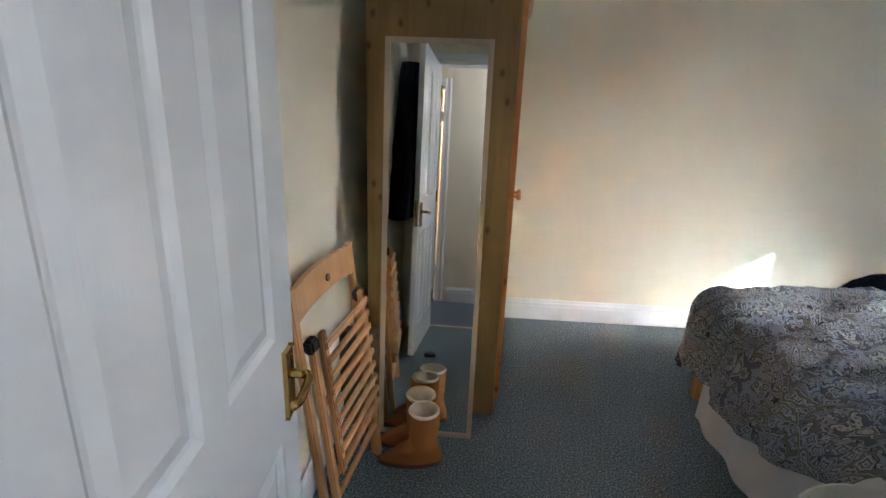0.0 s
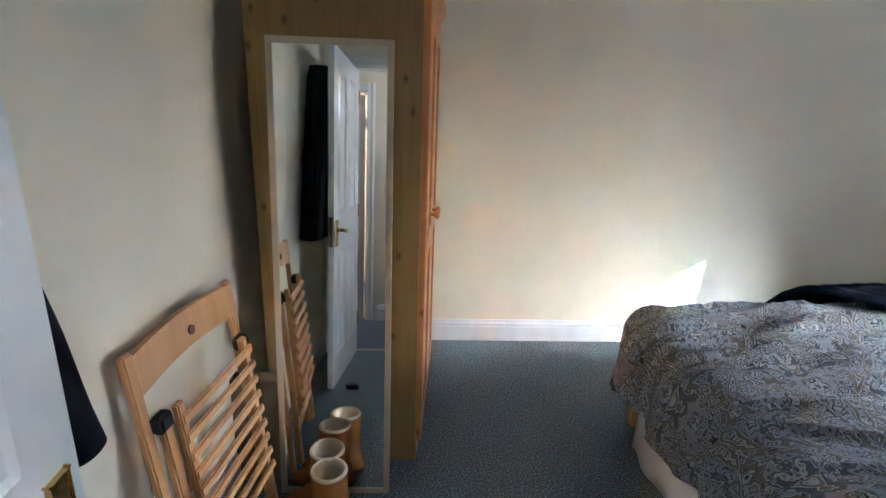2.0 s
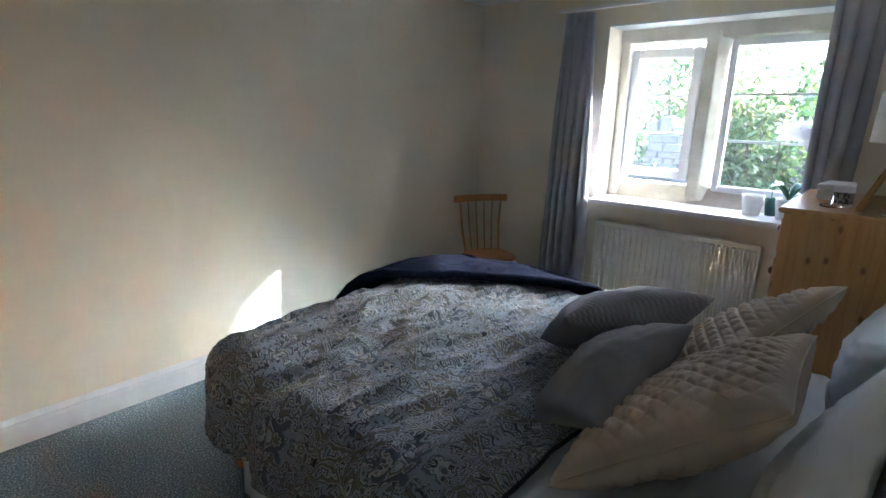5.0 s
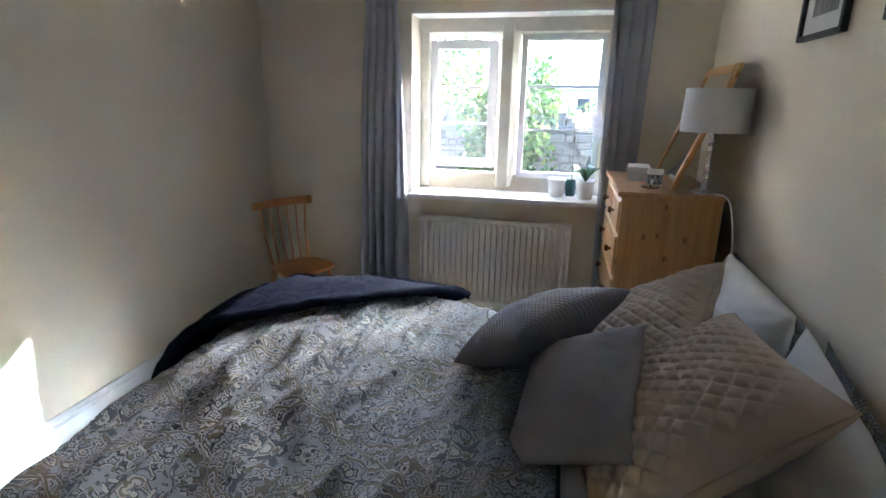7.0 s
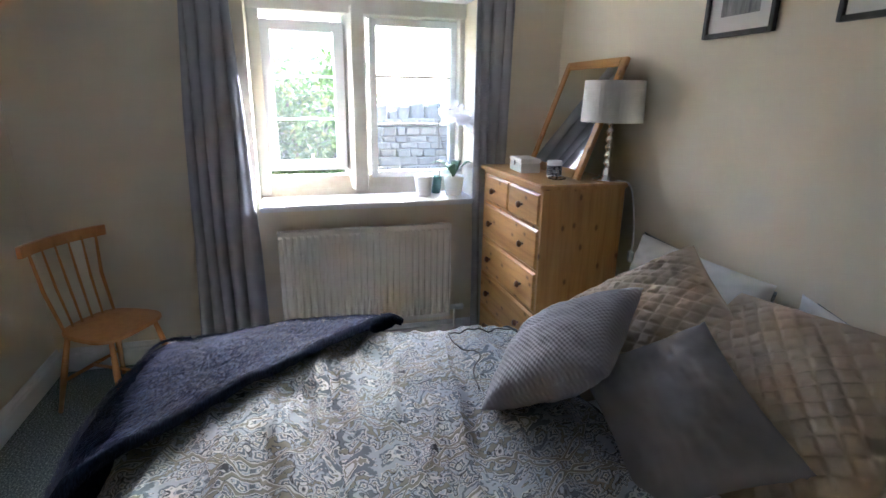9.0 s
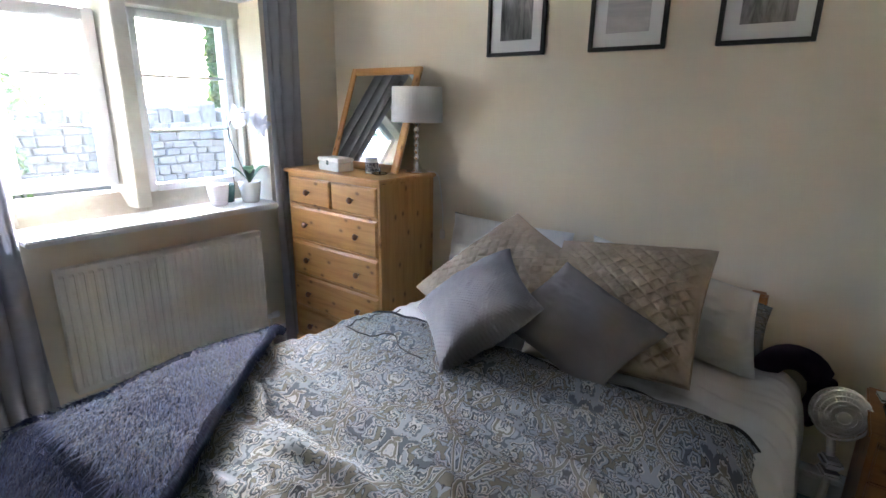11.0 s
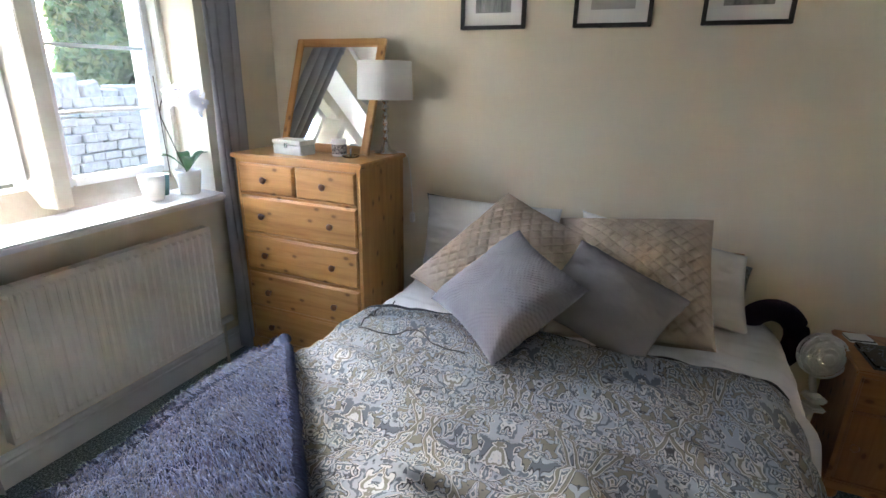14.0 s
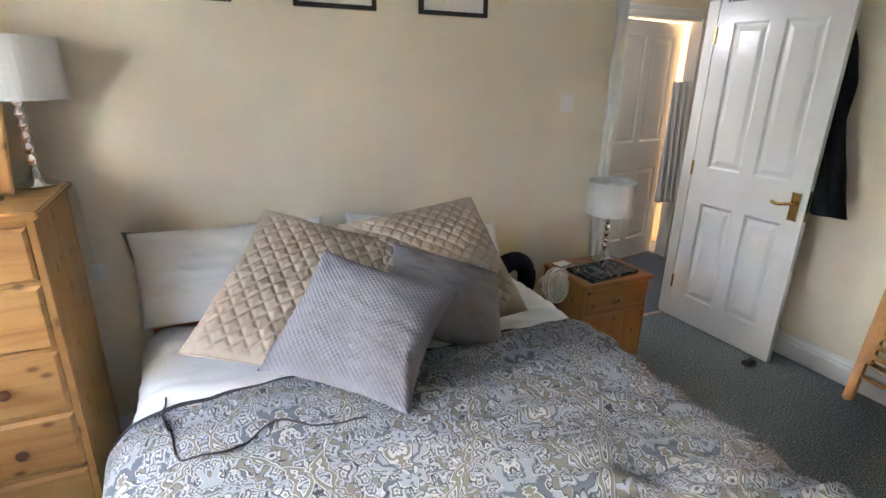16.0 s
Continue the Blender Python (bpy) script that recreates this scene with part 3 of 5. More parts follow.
part("sleeve", sheet(20, 24, sleeve), M_JACKET, jk, smooth=True)
part("collar", tube(spline([(0.50, 0.06, 1.80), (0.55, 0.10, 1.84), (0.61, 0.07, 1.81)], 6), 0.03, 10), M_JACKET, jk, smooth=True)
hk = thing("coat_hook", pose(0.004, YB - 0.03, 0, 0, 0, OPEN), "small brass coat hook screwed to the door", "hook")
part("plate", box(0.545, 0.575, 0.0175, 0.022, 1.80, 1.88), M_BRASS, hk, bevel=0.002)
part("prong", tube(spline([(0.56, 0.02, 1.85), (0.56, 0.05, 1.84), (0.56, 0.06, 1.87)], 5), 0.006, 8), M_BRASS, hk, smooth=True)
ds = part("door_stop", box(0.06, 0.14, 0.66, 0.71, 0.0, 0.03), M_BLACK, bevel=0.008)
tagged(ds, "black rubber door wedge on the carpet", "door stop")

# ---- wardrobe and what stands beside it ----
WX0, WX1, WY0, WY1, WZ = XL + 0.105, 0.512, 1.928, 2.81, 1.87
WARD = pose(WX1, WY0, 0, 0, 0, -4.5) @ pose(-WX1, -WY0, 0)
wd = thing("wardrobe", WARD, "tall pine wardrobe with orange varnished panelled doors", "wardrobe")
part("side_panel", box(WX0, WX1, WY0, WY0 + 0.02, 0, WZ), M_WARD, wd, "dull knotty pine side panel", bevel=0.002)
part("side_panel", box(WX0, WX1, WY1 - 0.02, WY1, 0, WZ), M_WARD, wd, bevel=0.002)
part("back_panel", box(WX0, WX0 + 0.01, WY0 + 0.02, WY1 - 0.02, 0.05, WZ), M_WARD, wd)
part("top_panel", box(WX0, WX1, WY0 + 0.02, WY1 - 0.02, WZ - 0.02, WZ), M_WARD, wd)
part("plinth", box(WX1 - 0.03, WX1 + 0.005, WY0 + 0.02, WY1 - 0.02, 0, 0.09), M_WARD_DOOR, wd, bevel=0.003)
part("cornice", moulded([(0, 0), (0.03, 0.0), (0.034, 0.02), (0.055, 0.045), (0.06, 0.06), (0, 0.06)], (WX1 - 0.01, WY0 - 0.02, WZ), (WX1 - 0.01, WY1 + 0.03, WZ), out=Vector((1, 0, 0))), M_WARD_DOOR, wd)
part("cornice", moulded([(0, 0), (0.01, 0.0), (0.02, 0.045), (0.02, 0.06), (0, 0.06)], (WX0, WY0 + 0.01, WZ), (WX1 - 0.01, WY0 + 0.01, WZ), out=Vector((0, -1, 0))), M_WARD_DOOR, wd)
mid = (WY0 + WY1) / 2
for y0, y1, ky in ((WY0 + 0.004, mid - 0.002, mid - 0.05), (mid + 0.002, WY1 - 0.004, mid + 0.05)):
    x0, x1 = WX1 + 0.002, WX1 + 0.024
    bm = bmesh.new()
    for a, b, c, e in ((y0, y0 + 0.075, 0.1, WZ - 0.01), (y1 - 0.075, y1, 0.1, WZ - 0.01), (y0 + 0.075, y1 - 0.075, 0.1, 0.19), (y0 + 0.075, y1 - 0.075, 0.88, 0.98), (y0 + 0.075, y1 - 0.075, WZ - 0.11, WZ - 0.01)):
        box(x0, x1, a, b, c, e, bm)
    dr = part("door", bm, M_WARD_DOOR, wd, "orange-brown varnished pine panelled door", bevel=0.003)
    for c, e in ((0.19, 0.88), (0.98, WZ - 0.11)):
        part("panel", box(x0 + 0.003, x1 - 0.008, y0 + 0.07, y1 - 0.07, c - 0.005, e + 0.005), M_WARD_DOOR, dr, bevel=0.003)
    part("knob", lathe([(0.008, 0), (0.008, 0.012), (0.018, 0.02), (0.02, 0.03), (0.012, 0.038)], 16), M_WARD_DOOR, dr, smooth=True, m=pose(x1, ky, 1.02, 0, 90, 0))

# leaning mirror
lean = 5.0
mr = thing("standing_mirror", pose(0.197, 1.75, 0.0, -lean, 0, -1), "tall mirror in a pale wooden frame leaning on the wardrobe", "mirror")
mw, mh = 0.214, 1.72
for a, b, c, e in ((-mw, -mw + 0.022, 0, mh), (mw - 0.022, mw, 0, mh), (-mw + 0.022, mw - 0.022, 0, 0.022), (-mw + 0.022, mw - 0.022, mh - 0.022, mh)):
    part("frame_rail", box(a, b, -0.012, 0.012, c, e), M_PALE, mr, bevel=0.002)
part("glass", box(-mw + 0.02, mw - 0.02, -0.006, 0.004, 0.02, mh - 0.02), M_MIRROR, mr)
part("backing", box(-mw + 0.01, mw - 0.01, 0.005, 0.010, 0.01, mh - 0.01), M_CARD, mr)

# folding chair, closed and leaning on the left wall
fc = thing("folding_chair", pose(-0.068, 1.10, 0.0, 0, 0, -7) @ pose(0, 0, 0, 0, -6.5, 0) @ Matrix.Diagonal((1, 1.02, 1.06, 1)), "folded beech slatted chair leaning on the wall", "folding chair")


def stick(y0, z0, y1, z1, w, d, x=0.0):
    """A flat bar in the chair's plane."""
    bm = box(-d / 2, d / 2, -w / 2, w / 2, 0, 1)
    a, b = Vector((x, y0, z0)), Vector((x, y1, z1))
    length = (b - a).length
    ang = math.atan2(b.y - a.y, b.z - a.z)
    for v in bm.verts:
        z = v.co.z * length
        v.co = Vector((x + v.co.x, a.y + v.co.y * math.cos(ang) + z * math.sin(ang), a.z - v.co.y * math.sin(ang) + z * math.cos(ang)))
    return bm


for y in (0.02, 0.50):
    part("back_leg", stick(y, 0.0, y, 0.90, 0.036, 0.022), M_BEECH, fc, bevel=0.005)
for y in (0.05, 0.47):
    part("front_leg", stick(y, 0.02, y, 0.72, 0.034, 0.022, 0.03), M_BEECH, fc, bevel=0.005)
    part("cap", box(0.012, 0.048, y - 0.03, y + 0.022, 0.69, 0.735), M_BLACK, fc, "black plastic hinge cap", bevel=0.008)
for y in (0.085, 0.435):
    part("seat_rail", stick(y, 0.24, y, 0.74, 0.03, 0.02, 0.052), M_BEECH, fc, bevel=0.004)
bm = sheet(12, 4, lambda u, v: Vector((0.012 - 0.012 * math.sin(math.pi * u), 0.03 + 0.46 * u, 0.79 + 0.10 * v + 0.012 * math.sin(math.pi * u))), 0.018)
part("backrest", bm, M_BEECH, fc, bevel=0)
# the backrest isn't pierced: a dark disc paints the shade of its opening
part("hole_disc", lathe([(0.013, 0), (0.013, 0.006)], 16), M_KNOB, fc, m=pose(0.012, 0.26, 0.85, 0, 90, 0))
for k in range(9):
    z = 0.27 + 0.052 * k
    part("slat", box(0.062, 0.074, 0.065, 0.455, z, z + 0.026), M_BEECH, fc, bevel=0.004)
for z, y0, y1 in ((0.16, 0.06, 0.46), (0.235, 0.06, 0.46), (0.50, 0.06, 0.46)):
    part("stretcher", tube([(0.03, y0, z), (0.03, y1, z)], 0.011, 10), M_BEECH, fc, smooth=True)

# low board between chair and wardrobe
bd = part("board", box(XL + 0.005, -0.03, 1.82, 1.89, 0.0, 0.46), M_CARD, bevel=0.004)
tagged(bd, "brown boxed panel standing against the wall", "board")


def boot(m):
    b = thing("boot", m, "tan suede sheepskin ankle boot standing on carpet", "boot", "pair of boots")

    def shell(u, v):
        a = u * 2 * math.pi
        if v < 0.5:
            k = v / 0.5
            z = 0.012 + 0.085 * k
            lx, cx = 0.135 - 0.075 * k ** 1.5, 0.055 - 0.055 * k ** 1.3
            ly = 0.047 + 0.004 * math.sin(math.pi * k)
        else:
            k = (v - 0.5) / 0.5
            z = 0.097 + 0.155 * k
            lx, cx, ly = 0.060 + 0.006 * k, 0.0, 0.050 + 0.005 * k
        w = 1 - 0.18 * max(0, math.cos(a)) if v < 0.3 else 1
        return Vector((cx + lx * math.cos(a), ly * math.sin(a) * w + 0.003 * fbm(a, z * 9), z + 0.003 * fbm(math.cos(a) * 2, math.sin(a) * 2)))

    part("upper", sheet(32, 24, shell), M_SUEDE, b, smooth=True)
    sole = bmesh.new()
    for z in (0, 0.016):
        ring = [sole.verts.new((0.055 + 0.139 * math.cos(t), 0.051 * math.sin(t) * (1 - 0.15 * max(0, math.cos(t))), z)) for t in [2 * math.pi * i / 28 for i in range(28)]]
        sole.faces.new(ring)
    vs = list(sole.verts)
    for i in range(28):
        sole.faces.new((vs[i], vs[(i + 1) % 28], vs[28 + (i + 1) % 28], vs[28 + i]))
    part("sole", sole, M_KNOB, b, "brown rubber sole")
    part("lining", lathe([(0.061, 0), (0.066, 0.008), (0.061, 0.015), (0.052, 0.011), (0.046, -0.02), (0.043, -0.14), (0.004, -0.15)], 28, at=(0, 0, 0.245), caps=False), M_FUR, b, "cream fleece lining", smooth=True)
    return b


b1 = boot(pose(0.207, 1.572, 0.0, 0, 0, 186))
copy_thing(b1, pose(0.182, 1.682, 0.0, 0, 0, 182))

# ---- the window ----
GX = 4.56      # plane of the glass


def splay(y0, y1, z0, z1, x0, x1, d):
    """A block whose face towards the room narrows by d on the y sides."""
    bm = bmesh.new()
    a = [bm.verts.new((x0, y, z)) for y, z in ((y0 + d, z0), (y1 - d, z0), (y1 - d, z1), (y0 + d, z1))]
    b = [bm.verts.new((x1, y, z)) for y, z in ((y0, z0), (y1, z0), (y1, z1), (y0, z1))]
    for i in range(4):
        bm.faces.new((a[i], a[(i + 1) % 4], b[(i + 1) % 4], b[i]))
    bm.faces.new(a)
    bm.faces.new(b)
    return bm


win = thing("window_1", pose(0, 0, 0), "stone-mullioned two-light window with white upvc casements", "window", kind="structure")
part("mullion", splay(1.19, 1.352, 1.02, 2.10, GX - 0.15, GX + 0.06, 0.045), M_STONE_PAINT, win, "cream-painted chamfered stone mullion", bevel=0.004)
bm = bmesh.new()
pr = [(GX - 0.10, 0.985), (GX + 0.10, 0.985), (GX + 0.10, 1.10), (GX - 0.01, 1.10), (GX - 0.06, 1.03)]
r0 = [bm.verts.new((x, W_Y0, z)) for x, z in pr]
r1 = [bm.verts.new((x, W_Y1, z)) for x, z in pr]
for i in range(5):
    bm.faces.new((r0[i], r0[(i + 1) % 5], r1[(i + 1) % 5], r1[i]))
bm.faces.new(r0)
bm.faces.new(r1)
part("stone_sill", bm, M_STONE, win, "bare weathered stone sill")
part("stone_head", splay(W_Y0, W_Y1, 2.062, W_Z1 - 0.002, GX - 0.12, GX + 0.10, 0.0), M_STONE_PAINT, win, bevel=0.006)
part("stone_jamb", splay(W_Y0 + 0.001, 0.622, 1.0, 2.09, GX - 0.10, GX + 0.10, 0.0), M_STONE_PAINT, win, bevel=0.006)
part("stone_jamb", splay(1.822, W_Y1 - 0.001, 1.0, 2.09, GX - 0.10, GX + 0.10, 0.0), M_STONE_PAINT, win, bevel=0.006)


def casement(y0, y1, z0, z1, rail, proud, opening):
    """A white frame round a glass pane with two thin bars; y0..z1 is the glass."""
    bm = bmesh.new()
    for a, b, c, e in ((y0 - rail, y0, z0 - rail, z1 + rail), (y1, y1 + rail, z0 - rail, z1 + rail), (y0, y1, z0 - rail, z0), (y0, y1, z1, z1 + rail)):
        box(GX - proud, GX + 0.03, a, b, c, e, bm)
    n = part("casement" if opening else "fixed_light", bm, M_UPVC, win, bevel=0.006)
    g = part("pane", box(GX - 0.002, GX + 0.002, y0, y1, z0, z1), M_GLASS, n, "clear window glass")
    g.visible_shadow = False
    for k in (1, 2):
        z = z0 + (z1 - z0) * k / 3
        part("glazing_bar", box(GX - 0.010, GX + 0.010, y0, y1, z - 0.008, z + 0.008), M_UPVC, n, bevel=0.002)
    return n


lc = casement(1.407, 1.765, 1.203, 1.96, 0.06, 0.05, True)
part("window_stay", tube(spline([(GX - 0.055, 1.57, 1.165), (GX - 0.075, 1.57, 1.185), (GX - 0.07, 1.56, 1.25)], 5), 0.007, 8), M_WHITE, lc, "white casement handle", smooth=True)
casement(0.66, 1.144, 1.124, 2.014, 0.042, 0.03, False)
sl = part("window_sill", box(XW - 0.10, GX - 0.06, W_Y0 + 0.002, W_Y1 - 0.002, 0.958, 0.99), M_SILL, bevel=0.008)
structure(sl, "white painted deep window sill board", "window sill")
structure(part("window_reveal", box(XW - 0.004, GX - 0.12, W_Y0 + 0.003, W_Y1 - 0.003, W_Z1 - 0.012, W_Z1 - 0.001), M_SILL), "white painted reveal head", "reveal")

# curtains


def curtain(y0, y1, yb0, yb1, x, folds, label):
    cu = thing("curtain", pose(0, 0, 0), label, "curtain", "pair of curtains")

    def f(u, v):
        z = 2.24 - 2.19 * v
        a, b = y0 + (yb0 - y0) * v, y1 + (yb1 - y1) * v
        w = 0.030 + 0.012 * math.sin(3 * v + folds)
        ph = 2 * math.pi * folds * (u + 0.06 * math.sin(5 * u + 3.5 * v) + 0.03 * fbm(u * 4, v * 1.5, folds))
        return Vector((x + w * math.sin(ph) * (0.6 + 0.4 * v) + 0.012 * fbm(u * 3, v * 2), a + (b - a) * u + 0.010 * math.cos(ph), z))

    part("cloth", sheet(120, 40, f, 0.003), M_CURTAIN, cu, smooth=True)
    part("heading_tape", sheet(120, 3, lambda u, v: f(u, v * 0.03) + Vector((-0.006, 0, 0)), 0.003), M_CURTAIN, cu, smooth=True)
    return cu


curtain(1.95, 2.16, 1.865, 2.28, 4.145, 5, "long grey lined curtain drawn open at the window")
curtain(0.385, 0.63, 0.44, 0.60, 4.14, 4, "long grey curtain pushed behind the chest of drawers")
rl = thing("curtain_rail", pose(0, 0, 0), "white curtain rail above the window", "curtain rail")
part("rail", box(4.09, 4.12, 0.38, 2.2, 2.245, 2.265), M_WHITE, rl, bevel=0.003)
for y in (0.5, 1.25, 2.1):
    part("bracket", box(4.12, XW, y - 0.01, y + 0.01, 2.25, 2.27), M_WHITE, rl)

# radiator
rd = thing("radiator", pose(0, 0, 0), "cream ribbed panel radiator under the window", "radiator")
RX, RY0, RY1, RZ0, RZ1 = 4.125, 0.757, 1.80, 0.215, 0.837


bm = bmesh.new()
COUNT = 26
prof = []
for k in range(COUNT):
    w = (RY1 - RY0) / COUNT
    y = RY0 + k * w
    prof += [(0.0, y), (0.0, y + 0.26 * w), (0.008, y + 0.42 * w), (0.008, y + 0.84 * w)]
prof.append((0.0, RY1))
levels = ((RZ0, 0.0), (RZ0 + 0.022, 0.0), (RZ0 + 0.035, 1.0), (RZ1 - 0.035, 1.0), (RZ1 - 0.022, 0.0), (RZ1, 0.0))
grid = [[bm.verts.new((RX + 0.012 - d * f, y, z)) for d, y in prof] for z, f in levels]
for a, b in zip(grid, grid[1:]):
    for k in range(len(prof) - 1):
        bm.faces.new((a[k], a[k + 1], b[k + 1], b[k]))
part("front_panel", bm, M_RAD, rd)
part("back_panel", box(RX + 0.055, RX + 0.065, RY0, RY1, RZ0, RZ1), M_RAD, rd, bevel=0.002)
for y in (RY0, RY1 - 0.006):
    part("end_cap", box(RX + 0.006, RX + 0.06, y, y + 0.006, RZ0 + 0.005, RZ1 + 0.002), M_RAD, rd, bevel=0.002)
bm = bmesh.new()
for k in range(9):
    y = RY0 + 0.01 + k * (RY1 - RY0 - 0.02) / 9
    box(RX + 0.012, RX + 0.058, y, y + (RY1 - RY0 - 0.02) / 9 - 0.008, RZ1 - 0.004, RZ1 + 0.004, bm)
part("top_grille", bm, M_RAD, rd)
part("valve", lathe([(0.016, 0), (0.018, 0.03), (0.013, 0.04), (0.02, 0.045), (0.02, 0.085), (0.014, 0.09)], 16), M_WHITE, rd, "white radiator valve head", smooth=True, m=pose(RX + 0.03, RY0 - 0.005, 0.27, 90, 0, 0))
part("pipe", tube([(RX + 0.03, RY0 - 0.035, 0.27), (RX + 0.03, RY0 - 0.035, 0.0)], 0.0075, 10), M_RAD, rd, smooth=True)

# pots and orchid on the sill
SZ = 0.99
for (x, y, r, h), lab in (((4.345, 0.885, 0.062, 0.125), "white embossed ceramic pot on the window sill"), ((4.31, 0.695, 0.066, 0.125), "white flared ceramic pot holding an orchid")):
    p = thing("plant_pot", pose(x, y, SZ), lab, "plant pot", "pots on the sill")
    part("body", lathe([(r * 0.72, 0), (r * 0.76, 0.004), (r * 0.95, h * 0.7), (r, h), (r - 0.006, h), (r * 0.85, h * 0.8), (r * 0.6, h * 0.75)], 32), M_CERAMIC, p, smooth=True)
    part("soil", lathe([(r * 0.80, h * 0.74), (r * 0.5, h * 0.80), (0.004, h * 0.82)], 20), M_BARK, p, smooth=True)
tp = part("teal_pot", lathe([(0.03, 0), (0.036, 0.05), (0.042, 0.11), (0.038, 0.11), (0.03, 0.02)], 24), M_TEAL, m=pose(4.40, 0.79, SZ), smooth=True)
tagged(tp, "small teal glazed pot behind white pots", "plant pot")
orc = thing("orchid", pose(4.31, 0.695, SZ + 0.10), "white moth orchid with arching flower stem", "plant")
for k, (a, ln) in enumerate(((150, 0.17), (60, 0.15), (255, 0.14), (330, 0.12))):
    def leaf(u, v, a=a, ln=ln):
        w = 0.032 * math.sin(math.pi * min(1, u * 0.92 + 0.06)) * (2 * v - 1)
        p = Vector((ln * u, w, 0.02 + 0.09 * math.sin(u * 2.2) + 0.25 * w * w / 0.03))
        p.rotate(Euler((0, 0, radians(a))))
        return p
    part("leaf", sheet(10, 4, leaf, 0.002), M_LEAF, orc, smooth=True)
stem = spline([(0, 0, 0), (0.01, 0.06, 0.18), (0.015, 0.10, 0.33), (-0.02, 0.06, 0.43), (-0.05, -0.03, 0.42), (-0.05, -0.09, 0.36)], 7)
part("stem", tube(stem, 0.003, 6), M_STEM, orc, smooth=True)
part("cane", tube([(0.02, 0.09, 0.0), (0.02, 0.105, 0.50)], 0.0025, 6), M_STEM, orc)


def flower(bm, c, s, turn):
    hub = bm.verts.new(c)
    for k in range(5):
        a = turn + k * 2 * math.pi / 5
        w = s * (0.62 if k % 2 else 0.48)
        pts = []
        for r, q in ((0.55, -0.5), (0.9, -0.35), (1.0, 0), (0.9, 0.35), (0.55, 0.5)):
            y, z = math.cos(a) * r * s - math.sin(a) * q * w, math.sin(a) * r * s + math.cos(a) * q * w
            pts.append(bm.verts.new((c[0] - 0.25 * s * r * (1 - r * 0.6), c[1] + y, c[2] + z)))
        bm.faces.new([hub] + pts)


for k, p in enumerate(stem[20:]):
    if k % 2 == 0:
        bm, bm2 = bmesh.new(), bmesh.new()
        flower(bm, (p.x - 0.02 + 0.012 * math.sin(k * 2.1), p.y + 0.025 * math.sin(k), p.z - 0.01 + 0.02 * math.cos(k * 1.7)), 0.052, k * 0.7)
        flower(bm2, (p.x + 0.01, p.y - 0.02 * math.cos(k), p.z - 0.035), 0.045, k * 1.3)
        for q in (bm, bm2):
            part("flower", q, M_PETAL, orc, "white orchid bloom")

# ---- the bed ----
BX0, BX1, BY0, BY1 = 1.60, 3.12, 0.10, 2.21
bed = thing("bed", pose(0, 0, 0), "pine double bed with mattress, headboard against the wall", "bed")
for x in (BX0 - 0.02, BX1 - 0.05):
    part("leg", box(x, x + 0.07, BY1 - 0.05, BY1 + 0.02, 0, 0.36), M_PINE, bed, bevel=0.006)
    part("headboard_post", box(x, x + 0.07, BY0 - 0.06, BY0 + 0.0, 0, 0.86), M_NS, bed, bevel=0.01)
part("footboard", box(BX0 + 0.05, BX1 - 0.05, BY1 - 0.035, BY1, 0.18, 0.34), M_PINE_X, bed, bevel=0.006)
part("headboard", box(BX0 + 0.05, BX1 - 0.05, BY0 - 0.05, BY0 - 0.015, 0.35, 0.80), M_NS_X, bed, bevel=0.01)
for x in (BX0 - 0.012, BX1 - 0.01):
    part("side_rail", box(x, x + 0.022, BY0, BY1 - 0.05, 0.18, 0.32), M_PINE, bed, bevel=0.004)
part("mattress", box(BX0 + 0.012, BX1 - 0.012, BY0 + 0.01, BY1 - 0.04, 0.28, 0.50), M_SHEET, bed, "white sheeted mattress", bevel=0.04)


